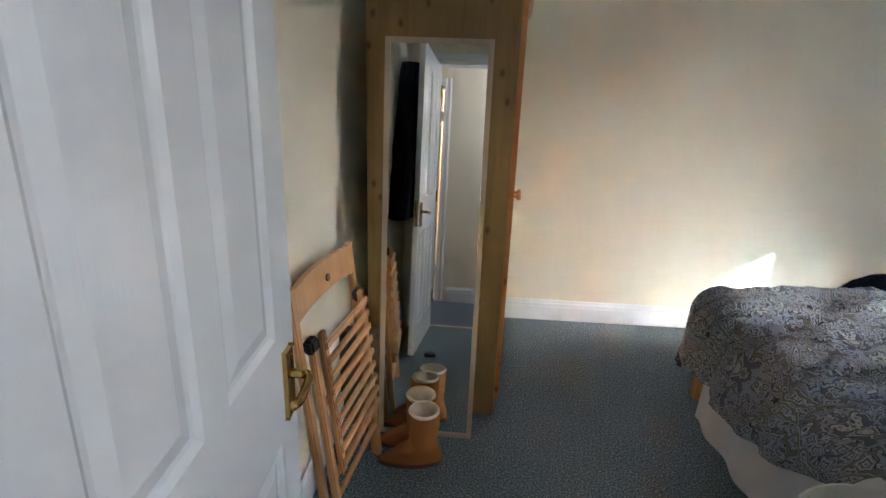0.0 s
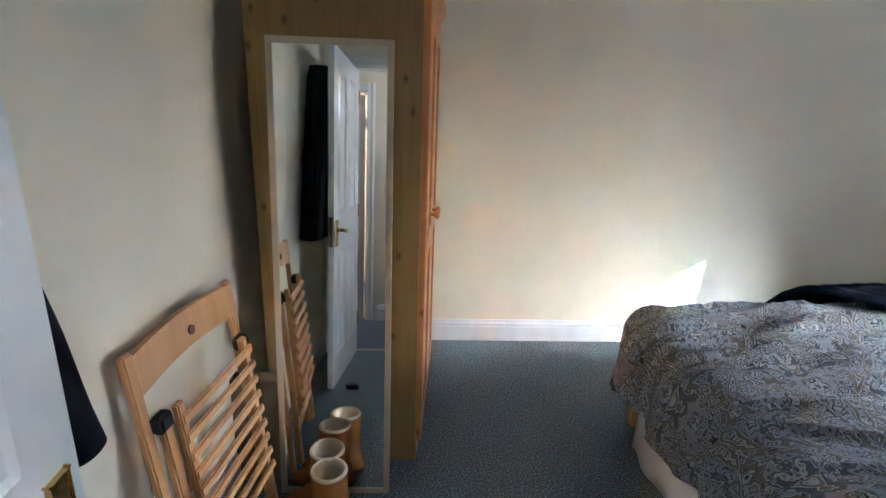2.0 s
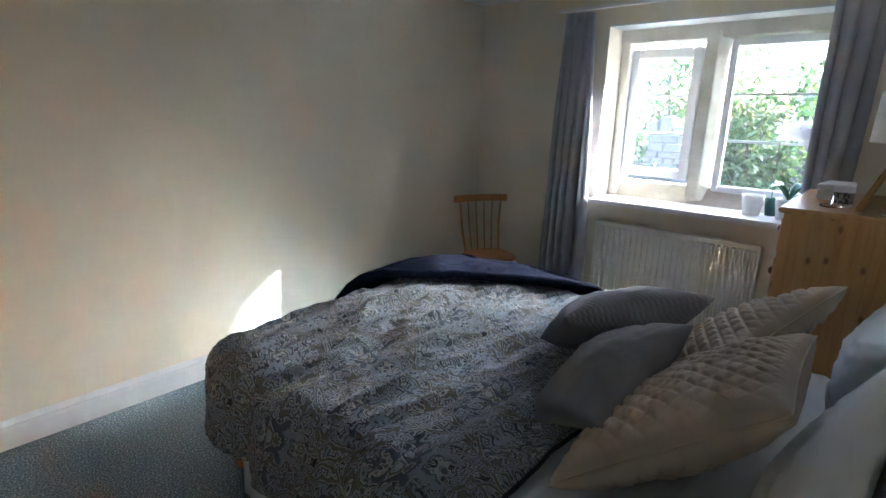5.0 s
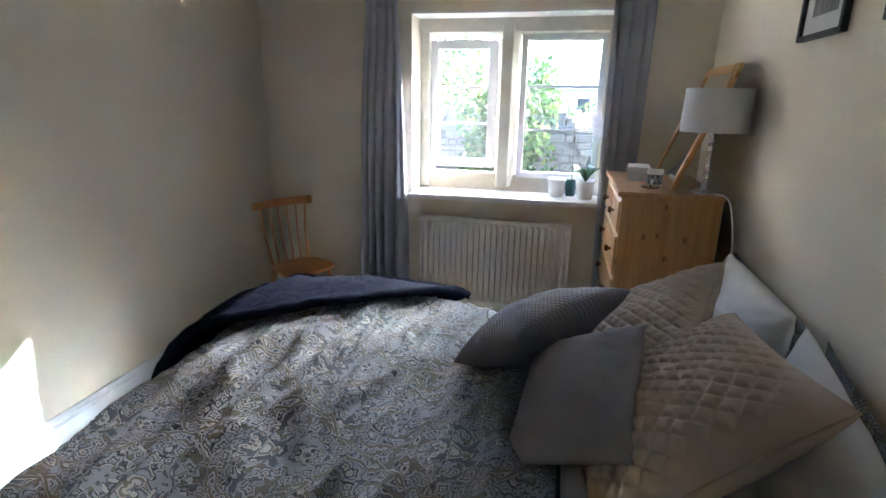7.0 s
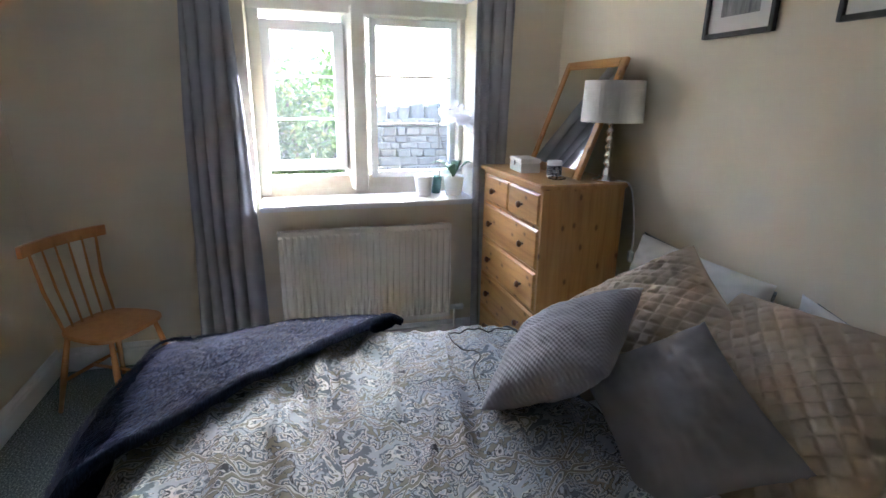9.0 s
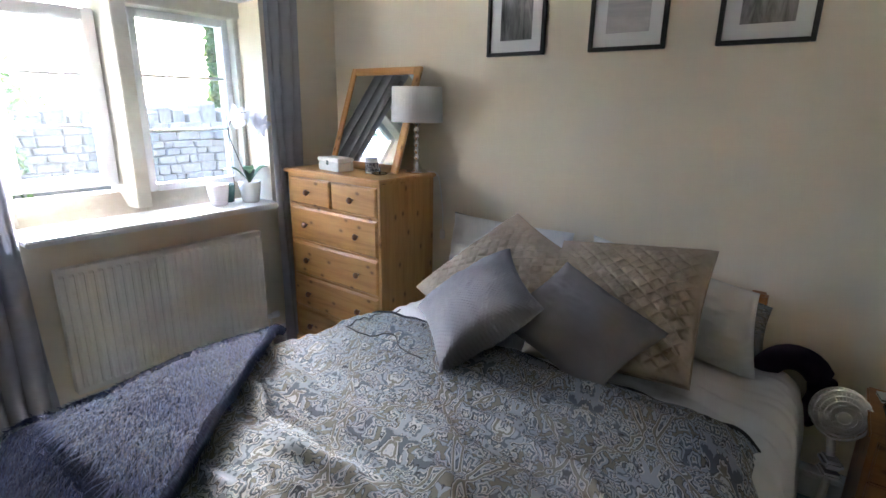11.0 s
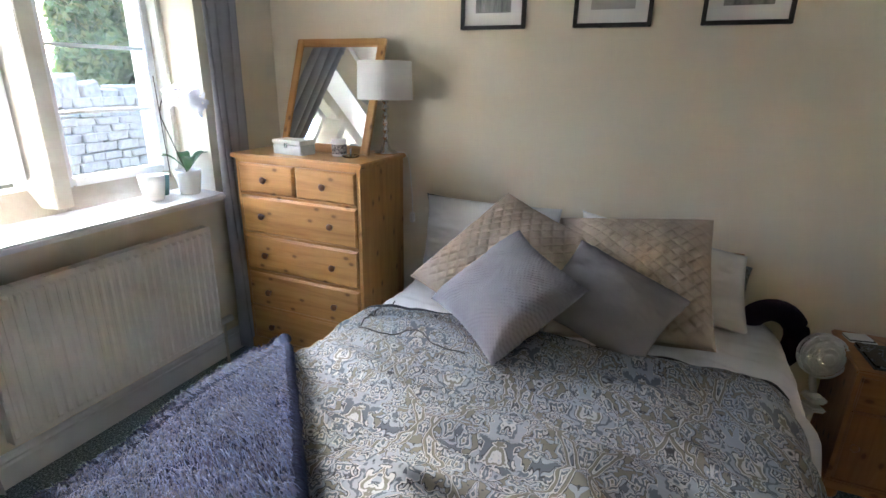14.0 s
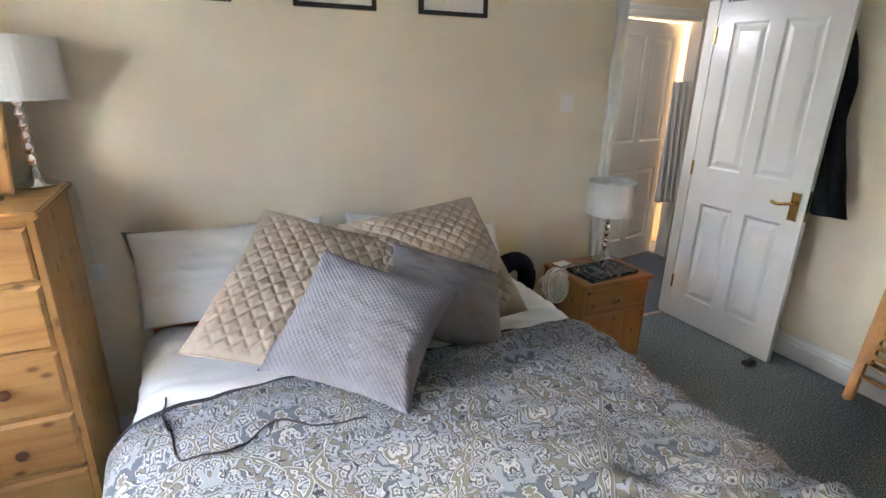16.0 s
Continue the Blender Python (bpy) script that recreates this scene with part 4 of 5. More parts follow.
def drape(cx, hw, y_head, y_foot, z, R, side, foot, puff, seed, nx, ny, thick, wrinkle=1.0, pull=0.0):
    """Cloth laid over the bed: it bends over the long sides and the foot with radius R and hangs down."""
    half = hw + side
    long = y_foot - y_head + foot

    def f(u, v):
        a, b = -half + pull * max(0.0, 1 - v * 2.4) ** 1.3 * (1 - u) + 2 * half * u, v * long
        ex = max(0.0, abs(a) - (hw - R))
        ey = max(0.0, b - (y_foot - y_head - R))
        r = math.hypot(ex, ey)
        q = math.pi / 2 * R
        if r < q:
            out, down = R * math.sin(r / R), R * (1 - math.cos(r / R))
        else:
            out, down = R + 0.10 * (r - q), R + (r - q) * 0.985
        sx, sy = (ex / r * math.copysign(1, a), ey / r) if r > 1e-6 else (0, 0)
        px = math.copysign(min(abs(a), hw - R), a) + sx * out
        py = min(b, y_foot - y_head - R) + sy * out
        edge = min(1.0, max(0.0, down / 0.2))
        n = fbm(px * 2.4 + seed, py * 3.2, down * 2)
        fold = abs(noise.noise(Vector((px * 2.0 + seed, py * 7.0 + 1.4 * px, down * 1.5)))) * 0.9
        fold += abs(noise.noise(Vector((px * 4.5 + 9, py * 11.0 - 2.5 * px, seed)))) * 0.5
        crease = abs(noise.noise(Vector((px * 3.0 + 0.8 * py, py * 17.0 + 3.0 * px, seed + 4)))) ** 0.7
        across = py + 0.16 * px + 0.05 * n
        ridge = (1 - abs(noise.noise(Vector((px * 1.3 + seed, across * 6.5, 1.0))))) ** 6
        ridge += 0.6 * (1 - abs(noise.noise(Vector((px * 2.1 + seed, across * 13.0 + 0.9 * px, 5.0))))) ** 5
        dis = wrinkle * (0.030 * n + 0.045 * fold * (1 - 0.3 * edge) + 0.010 * crease * (1 - edge) + 0.034 * ridge * (1 - 0.7 * edge) * min(1.0, 0.25 + py * 0.7))
        hang = wrinkle * 0.022 * edge * math.sin((py if abs(sx) > abs(sy) else px) * 17 + 3 * n)
        dz = puff * (1 - (abs(px) / hw) ** 3) * min(1.0, (py + 0.05) * 4) if abs(px) < hw else 0
        return Vector((cx + px + sx * (dis * edge + hang), y_head + py + sy * (dis * edge + hang), z - down + dz + dis * (1 - edge)))

    return sheet(nx, ny, f, thick, lambda u, v: ((u * 2 - 1) * half, v * long))


bedding = part("bed_sheet", drape(2.285, 0.885, 0.13, 1.00, 0.562, 0.10, 0.38, 0.0, 0.015, 3.0, 80, 60, 0.006, 0.6), M_SHEET, smooth=True)
tagged(bedding, "rumpled white cotton sheet hanging over the bedside", "sheet")
dv = thing("duvet", pose(0, 0, 0), "rumpled paisley duvet, taupe and slate blue, over the bed", "duvet")
bm = drape(2.325, 0.875, 0.80, 2.235, 0.600, 0.13, 0.235, 0.20, 0.055, 7.3, 190, 190, 0.022, 1.0, 0.26)
bm.verts.ensure_lookup_table()
hems = [[bm.verts[k].co.copy() for k in range(191)], [bm.verts[190 * 191 + k].co.copy() for k in range(191)]]
cover = part("cover", bm, M_DUVET, dv, smooth=True)
for row in hems:
    part("hem", tube(row, 0.007, 6), M_DUVET, dv, smooth=True)
va = thing("valance", pose(0, 0, 0), "white valance sheet hanging below the duvet", "valance")
part("side_cloth", sheet(60, 8, lambda u, v: Vector((1.505 + 0.012 * math.sin(u * 40) * v - 0.025 * v, 0.25 + 1.70 * u, 0.42 - 0.36 * v)), 0.004), M_SHEET, va, smooth=True)
part("side_cloth", sheet(60, 8, lambda u, v: Vector((BX1 + 0.055 - 0.012 * math.sin(u * 40) * v + 0.02 * v, 0.25 + 1.86 * u, 0.40 - 0.29 * v)), 0.004), M_SHEET, va, smooth=True)

# throw over the corner of the foot


def over_bed(x, y):
    """Height and place of the duvet's top at a point of the cloth."""
    hw, R, cx, yf = 0.918, 0.13, 2.315, 2.285
    ex, ey = max(0.0, abs(x - cx) - (hw - R)), max(0.0, y - (yf - R))
    r = math.hypot(ex, ey)
    q = math.pi / 2 * R
    out, down = (R * math.sin(r / R), R * (1 - math.cos(r / R))) if r < q else (R + 0.08 * (r - q), R + (r - q))
    sx, sy = (ex / r * math.copysign(1, x - cx), ey / r) if r > 1e-6 else (0, 0)
    px = cx + math.copysign(min(abs(x - cx), hw - R), x - cx) + sx * out
    py = min(y, yf - R) + sy * out
    dz = 0.055 * (1 - (min(abs(px - cx), hw) / hw) ** 3)
    return Vector((px, py, 0.655 + dz - down)), Vector((sx, sy, 1 if r < q else 0.2)).normalized()


A, B, C, D = Vector((3.21, 1.27)), Vector((2.16, 2.44)), Vector((2.55, 2.95)), Vector((3.56, 1.76))


def throw(u, v):
    e0, e1 = A.lerp(B, u), D.lerp(C, u)
    q = e0.lerp(e1, v)
    p, nrm = over_bed(q.x, q.y)
    p.z = max(p.z, 0.03 + 0.3 * max(0.0, p.z))
    return p + nrm * (0.012 + 0.020 * abs(fbm(q.x * 4, q.y * 4, 2.0)) + 0.012 * math.sin(math.pi * min(1.0, v * 12)) + 0.035 * math.sin(math.pi * min(1.0, v * 1.4)))


th = thing("throw", pose(0, 0, 0), "navy blue fluffy throw with fringe over the bed corner", "throw")
part("cloth", sheet(90, 60, throw, -0.010), M_THROW, th, smooth=True)
roll = [throw(k / 40, 0.008) + Vector((0, 0, 0.012 + 0.006 * fbm(k * 0.4, 3.0))) for k in range(41)]
part("rolled_edge", tube(roll, [0.017 + 0.006 * fbm(k * 0.5, 7.0) for k in range(41)], 12), M_THROW, th, smooth=True)
random.seed(5)
fr = bmesh.new()
for k in range(420):
    u, v = (k + random.random()) / 420, 0.985
    p = throw(u, v)
    tube([p, p + Vector((random.uniform(-0.02, 0.02), random.uniform(-0.02, 0.02), -0.03)), p + Vector((random.uniform(-0.03, 0.03), random.uniform(-0.03, 0.03), -0.075))], [0.003, 0.0025, 0.0015], 4, fr)
tagged(part("fringe", fr, M_FRINGE, th, "pale grey-blue knotted fringe"), kind="stuff")
fz = bmesh.new()
for k in range(30000):
    u, v = random.random(), (random.random() if k % 8 else random.random() * 0.03)
    p = throw(u, v)
    d = (throw(min(1, u + 0.01), max(0, v - 0.008)) - p)
    up = over_bed(p.x, p.y)[1]
    d = (d.normalized() if d.length > 1e-5 else Vector((1, 0, 0))) + Vector((random.gauss(0, 0.2), random.gauss(0, 0.2), 0))
    ln = random.uniform(0.02, 0.055)
    side = d.cross(up).normalized() * random.uniform(0.0009, 0.0020)
    q = p + up * 0.012
    a, b = q + d * ln * 0.5 + up * random.uniform(0.002, 0.007), q + d * ln + up * random.uniform(-0.004, 0.007)
    vs = [fz.verts.new(x) for x in (q - side, q + side, a + side, a - side, b)]
    fz.faces.new(vs[:4])
    fz.faces.new((vs[3], vs[2], vs[4]))
tagged(part("nap", fz, M_HAIR, th, "long fluffy navy hair"), kind="stuff")

# cushions and pillows


def cushion(name, a, b, c, d, depth, mat, label, quilt=0, pinch=0.07, group="cushions on the bed", category="cushion", piping=False, sag=0.012):
    """A stuffed square through four corners a, b, c, d, going round."""
    a, b, c, d = (Vector(p) for p in (a, b, c, d))
    mid = (a + b + c + d) / 4
    nrm = ((c - a).cross(d - b)).normalized()
    if nrm.y < 0:
        nrm = -nrm
    th = thing(name, Matrix.Translation(mid), label, category, group)
    n = 150 if quilt else 48
    rnd = random.Random(len(label) + int(mid.x * 100))
    off = rnd.random() * 9

    def side(s):
        def f(u, v):
            U, V = 2 * u - 1, 2 * v - 1
            pu, pv = U * (1 - pinch * (1 - V * V)), V * (1 - pinch * (1 - U * U))
            P = ((a * (1 - (pu + 1) / 2) + b * ((pu + 1) / 2)) * (1 - (pv + 1) / 2) + (d * (1 - (pu + 1) / 2) + c * ((pu + 1) / 2)) * ((pv + 1) / 2)) - mid
            body = max(0.0, (1 - U ** 2) * (1 - V ** 2))
            h = depth * body ** (0.36 if quilt else 0.45)
            h += (sag * fbm(U * 2.2 + off, V * 2.2) + 0.6 * sag * abs(noise.noise(Vector((U * 3 + off, V * 7, off))))) * body ** 0.3
            h -= 0.011 * max(0.0, math.sin(9 * (abs(U) - abs(V)) + off)) * (abs(U) * abs(V)) ** 1.5 * (1 - max(abs(U), abs(V))) * 4
            if quilt:
                p, q = (u + v) * quilt, (u - v) * quilt
                e = min(abs(p - round(p)), abs(q - round(q)))
                h -= 0.009 * math.exp(-(e / 0.15) ** 2) * min(1.0, body * 5)
            return P + nrm * s * max(h, 0.0015)
        return sheet(n, n, f)

    bm = side(1)
    back = side(-1)
    me = bpy.data.meshes.new("tmp")
    back.to_mesh(me)
    back.free()
    bm.from_mesh(me)
    bpy.data.meshes.remove(me)
    bmesh.ops.remove_doubles(bm, verts=bm.verts[:], dist=0.0032)
    part("cover", bm, mat, th, smooth=True)
    if piping:
        ring = []
        for P, Q in ((a, b), (b, c), (c, d), (d, a)):
            for k in range(12):
                w = k / 12
                X = P.lerp(Q, w) - mid
                ring.append(X * (1 - pinch * (1 - (2 * w - 1) ** 2)))
        ring.append(ring[0])
        part("piping", tube(ring, 0.004, 6), mat, th, smooth=True)
    return th


def square(a, b, c):
    """The fourth corner after a, b, c."""
    return tuple(Vector(a) + Vector(c) - Vector(b))


# white pillows against the headboard
cushion("pillow", (3.17, 0.17, 0.60), (2.42, 0.20, 0.60), (2.42, 0.12, 0.99), (3.17, 0.10, 0.985), 0.105, M_SHEET, "plump white cotton pillow propped on the headboard", 0, 0.04, "pillows", "pillow")
cushion("pillow", (2.30, 0.20, 0.60), (1.55, 0.33, 0.58), (1.60, 0.22, 0.90), (2.32, 0.13, 1.00), 0.085, M_SHEET, "white cotton pillow sagging over the bedside", 0, 0.04, "pillows", "pillow")
# spare pillows in the duvet's cloth, behind the white ones
cushion("pillow", (3.15, 0.085, 0.58), (2.45, 0.09, 0.58), (2.45, 0.075, 0.95), (3.19, 0.075, 0.985), 0.03, M_DUVET, "paisley pillow behind the white pillow on the headboard", 0, 0.04, "pillows", "pillow")
cushion("pillow", (2.30, 0.10, 0.58), (1.545, 0.15, 0.575), (1.555, 0.115, 0.82), (2.30, 0.08, 0.97), 0.03, M_DUVET, "paisley pillow slumped over the headboard post", 0, 0.04, "pillows", "pillow")
# taupe quilted cushions
A1, B1 = (2.66, 0.27, 1.075), (3.01, 0.625, 0.71)
cushion("cushion", B1, A1, (2.18, 0.45, 0.935), square(B1, A1, (2.18, 0.45, 0.935)), 0.10, M_BEIGE, "taupe diamond-quilted cushion tilted on a corner", 9, 0.05, piping=True)
T1, T2, T3 = (2.39, 0.30, 0.99), (1.76, 0.265, 1.05), (1.712, 0.715, 0.668)
cushion("cushion", T1, T2, T3, square(T1, T2, T3), 0.11, M_BEIGE, "taupe diamond-quilted cushion leaning on a white pillow", 10, 0.05, piping=True)
# grey cushions in front
cushion("cushion", (2.51, 0.59, 0.995), (2.155, 0.95, 0.92), (2.42, 1.19, 0.685), (2.79, 0.88, 0.74), 0.11, M_WAFFLE, "grey waffle-weave cushion standing on one corner", 0, 0.10)
cushion("cushion", (2.25, 0.575, 0.985), (1.805, 0.63, 0.81), (1.962, 0.95, 0.638), (2.40, 0.89, 0.80), 0.095, M_GREY, "plain grey cushion slumped beside the waffle cushion", 0, 0.10)

# charging cable across the bed
def laid(points, lift):
    """Points along a smooth line that lies on the bedclothes."""
    trees = [BVHTree.FromPolygons([v.co for v in me.vertices], [tuple(p.vertices) for p in me.polygons]) for me in (bedding.data, cover.data)]
    out = []
    for p in spline(points, 12):
        tops = [hit[0].z for hit in (tree.ray_cast(Vector((p.x, p.y, 2)), Vector((0, 0, -1))) for tree in trees) if hit[0]]
        out.append(Vector((p.x, p.y, max(tops) + lift)))
    return out


cb = part("cable", tube(laid([(3.061, 0.694, 0), (3.062, 0.823, 0), (3.030, 0.963, 0), (2.997, 1.108, 0), (2.893, 1.130, 0), (2.760, 1.070, 0), (2.664, 1.127, 0), (2.529, 1.155, 0)], 0.004), 0.003, 6), M_BLACK, smooth=True)
tagged(cb, "thin black charging cable lying on the duvet", "cable")

# ---- chest of drawers ----
CX0, CX1, CY0, CY1, CZ = 3.32, 4.10, 0.115, 0.565, 1.207
ch = thing("chest_of_drawers", pose(0, 0, 0), "golden knotty pine six-drawer chest with round knobs", "chest of drawers")
part("top", box(CX0 - 0.018, CX1 + 0.018, CY0 - 0.005, CY1 + 0.02, CZ - 0.025, CZ), M_PINE_X, ch, "worn brown pine top", bevel=0.006)
part("side_panel", box(CX0, CX0 + 0.02, CY0, CY1 - 0.002, 0.06, CZ - 0.025), M_PINE, ch, bevel=0.002)
part("side_panel", box(CX1 - 0.02, CX1, CY0, CY1 - 0.002, 0.06, CZ - 0.025), M_PINE, ch, bevel=0.002)
part("back_panel", box(CX0 + 0.02, CX1 - 0.02, CY0, CY0 + 0.01, 0.06, CZ - 0.025), M_PINE, ch)
part("plinth", box(CX0 - 0.012, CX1 + 0.012, CY0, CY1 + 0.012, 0.045, 0.105), M_PINE_X, ch, bevel=0.008)
for x in (CX0 + 0.03, CX1 - 0.03):
    for y in (CY0 + 0.05, CY1 - 0.04):
        part("foot", lathe([(0.022, 0), (0.034, 0.012), (0.036, 0.03), (0.026, 0.046)], 18, at=(x, y, 0)), M_PINE, ch, smooth=True)
zs = [0.115, 0.328, 0.55, 0.772, 0.994, 1.172]
part("drawer_rail", box(CX0 + 0.02, CX1 - 0.02, CY0 + 0.01, CY1 - 0.001, 1.161, CZ - 0.025), M_PINE_X, ch)
for k in range(5):
    part("drawer_rail", box(CX0 + 0.02, CX1 - 0.02, CY0 + 0.01, CY1 - 0.001, zs[k] - 0.012, zs[k] + 0.002), M_PINE_X, ch)
    cols = ((CX0 + 0.022, CX1 - 0.022),) if k < 4 else ((CX0 + 0.022, (CX0 + CX1) / 2 - 0.006), ((CX0 + CX1) / 2 + 0.006, CX1 - 0.022))
    for a, b in cols:
        z0, z1 = zs[k] + 0.004, zs[k + 1] - 0.014
        bm = box(a, b, CY1 - 0.03, CY1, z0, z1)
        front = [f for f in bm.faces if f.calc_center_median().y > CY1 - 0.001]
        r = bmesh.ops.inset_region(bm, faces=front, thickness=0.014, depth=0.0)
        for f in front:
            for v in f.verts:
                v.co.y += 0.008
        dr = part("drawer", bm, M_PINE_X, ch)
        ks = ((a + b) / 2,) if k == 4 else (a + (b - a) * 0.2, a + (b - a) * 0.8)
        for kx in ks:
            part("knob", lathe([(0.007, 0), (0.007, 0.010), (0.016, 0.016), (0.019, 0.024), (0.012, 0.033)], 18), M_KNOB, dr, "dark turned wooden knob", smooth=True, m=pose(kx, CY1 + 0.008, (z0 + z1) / 2, -90, 0, 0))

# on the chest: mirror, lamp, boxes
vm = thing("dressing_mirror", pose(3.70, 0.325, CZ + 0.001, 20.5), "pine-framed mirror leaning on the wall above the chest", "mirror")
vw, vh = 0.285, 0.625
for a, b, c, e in ((-vw, -vw + 0.045, 0, vh), (vw - 0.045, vw, 0, vh), (-vw + 0.045, vw - 0.045, 0, 0.045), (-vw + 0.045, vw - 0.045, vh - 0.045, vh)):
    part("frame_rail", box(a, b, -0.012, 0.012, c, e), M_PINE_X if b - a > 0.1 else M_PINE, vm, bevel=0.004)
part("glass", box(-vw + 0.04, vw - 0.04, -0.003, 0.005, 0.04, vh - 0.04), M_MIRROR, vm)


def table_lamp(m, label, h, r, sh):
    """A chrome stacked-ball lamp with a drum shade."""
    t = thing("table_lamp", m, label, "table lamp", "pair of bedside lamps")
    part("base", lathe([(0.062, 0), (0.064, 0.006), (0.060, 0.012), (0.03, 0.022), (0.018, 0.05), (0.012, 0.07)], 32), M_CHROME, t, "round chrome lamp foot", smooth=True)
    prof = [(0.010, 0.07)]
    n = 8
    top = h - sh * 0.55
    for k in range(n):
        z0 = 0.07 + (top - 0.07) * k / n
        z1 = 0.07 + (top - 0.07) * (k + 1) / n
        prof += [(0.009, z0 + 0.001), (0.0175, z0 + (z1 - z0) * 0.3), (0.019, (z0 + z1) / 2), (0.0175, z0 + (z1 - z0) * 0.7), (0.009, z1 - 0.001)]
    part("stem", lathe(prof, 20), M_CHROME, t, "stacked chrome balls", smooth=True)
    part("lamp_holder", lathe([(0.016, top), (0.018, top + 0.05), (0.012, top + 0.06)], 16), M_BLACK, t)
    part("bulb", lathe([(0.012, top + 0.06), (0.024, top + 0.07), (0.025, top + 0.082), (0.012, top + 0.095)], 16), M_WHITE, t, smooth=True)
    part("shade", lathe([(r, h - sh), (r * 0.96, h), (r * 0.96 - 0.003, h), (r - 0.003, h - sh), (r, h - sh)], 48, caps=False), M_SHADE, t, "ivory fabric drum shade", smooth=False)
    for a in range(3):
        c, s = math.cos(a * 2.094), math.sin(a * 2.094)
        part("shade_ring", tube([(0.012 * c, 0.012 * s, top + 0.055), (r * 0.93 * c, r * 0.93 * s, h - 0.01)], 0.002, 6), M_CHROME, t)
    return t


table_lamp(pose(3.385, 0.19, CZ), "chrome ball lamp with ivory drum shade on the chest", 0.475, 0.146, 0.19)
M_SILVER = plain("dull_silver", (0.62, 0.63, 0.62), 0.45, 0.3, 0.15, 20)
m = Nodes("patterned_label", 0.5)
m.colour(m.ramp(m.noise(90, 3, None, 0.6, 1.0), [(0.45, (0.03, 0.03, 0.032)), (0.55, (0.36, 0.35, 0.34))]))
M_BAND = m.mat
bx = thing("keepsake_box", pose(3.80, 0.44, CZ, 0, 0, -6), "small silver lidded keepsake box", "box")
part("body", box(-0.10, 0.10, -0.055, 0.055, 0, 0.05), M_SILVER, bx, bevel=0.004)
part("lid", box(-0.104, 0.104, -0.058, 0.058, 0.052, 0.075), M_WHITE, bx, bevel=0.005)
part("clasp", box(-0.012, 0.012, 0.055, 0.060, 0.035, 0.06), M_CHROME, bx)
cd = thing("candle", pose(3.55, 0.39, CZ), "glass candle jar with dark patterned band", "candle")
part("jar", lathe([(0.036, 0), (0.038, 0.004), (0.038, 0.085), (0.034, 0.085), (0.034, 0.07)], 28), M_WHITE, cd, smooth=True)
part("band", lathe([(0.0386, 0.012), (0.0386, 0.062)], 28), M_BAND, cd, "black patterned band")
part("wax", lathe([(0.033, 0.068), (0.004, 0.071)], 24), M_CREAM, cd)
js = thing("ring_stand", pose(3.46, 0.42, CZ), "small glass jewellery dish with a ring post", "jewellery stand")
part("dish", lathe([(0.02, 0), (0.042, 0.006), (0.045, 0.012), (0.04, 0.010), (0.006, 0.005)], 24), M_CLEAR, js, smooth=True)
part("post", lathe([(0.006, 0.004), (0.004, 0.04), (0.007, 0.045), (0.002, 0.052)], 12), M_CLEAR, js, smooth=True)
lw = part("lamp_cable", tube(spline([(3.33, 0.16, CZ + 0.01), (3.30, 0.10, CZ - 0.02), (3.295, 0.06, 1.0), (3.29, 0.06, 0.86), (3.29, 0.065, 0.80)], 6), 0.003, 6), M_WHITE, smooth=True)
tagged(lw, "white lamp flex hanging behind the chest", "cable")
sp = part("flex_switch", box(3.275, 3.305, 0.05, 0.075, 0.80, 0.86), M_WHITE, bevel=0.006)
tagged(sp, "white inline lamp switch on its flex", "switch")

# ---- pictures and switch ----
M_PRINT = []
for i, (lo, hi) in enumerate((((0.05, 0.05, 0.05), (0.30, 0.29, 0.27)), ((0.34, 0.33, 0.32), (0.52, 0.50, 0.47)), ((0.07, 0.07, 0.065), (0.36, 0.35, 0.33)))):
    m = Nodes("photo_print_%s" % "abc"[i], 0.4)
    v = m.where((14, 1, 3) if i != 1 else (2, 1, 9))
    m.colour(m.ramp(m.noise(2.2, 5, v, 0.6, 0.5), [(0.32, lo), (0.68, hi)]))
    M_PRINT.append(m.mat)
M_MOUNT = plain("white_mount_board", (0.78, 0.77, 0.74), 0.8, 0, 0.03)
for i, (x0, x1) in enumerate(((2.693, 3.023), (2.125, 2.465), (1.593, 1.928))):
    z0, z1 = 1.834, 2.26
    pc = thing("picture", pose(0, YB, 0), ("framed dark monochrome photograph in white mount", "framed pale monochrome landscape photograph in white mount", "framed monochrome photograph of furrows in white mount")[i], "picture", "three framed photographs")
    for a, b, c, e in ((x0, x0 + 0.018, z0, z1), (x1 - 0.018, x1, z0, z1), (x0 + 0.018, x1 - 0.018, z0, z0 + 0.018), (x0 + 0.018, x1 - 0.018, z1 - 0.018, z1)):
        part("frame_rail", box(a, b, 0.001, 0.024, c, e), M_BLACK, pc, "black frame", bevel=0.002)
    part("mount", box(x0 + 0.015, x1 - 0.015, 0.002, 0.010, z0 + 0.015, z1 - 0.015), M_MOUNT, pc, "white mount")
    part("print", box(x0 + 0.075, x1 - 0.075, 0.010, 0.0115, z0 + 0.075, z1 - 0.075), M_PRINT[i], pc, "monochrome print")
sw = thing("light_switch", pose(1.084, YB, 1.45), "white single light switch on the wall", "light switch")
part("plate", box(-0.043, 0.043, 0.0, 0.009, -0.043, 0.043), M_WHITE, sw, bevel=0.003)
part("rocker", box(-0.009, 0.009, 0.008, 0.014, -0.014, 0.014), M_WHITE, sw, bevel=0.002)
for x in (-0.03, 0.03):
    part("screw", lathe([(0.004, 0), (0.003, 0.0015)], 8), M_CHROME, sw, m=pose(x, 0.009, 0, -90))

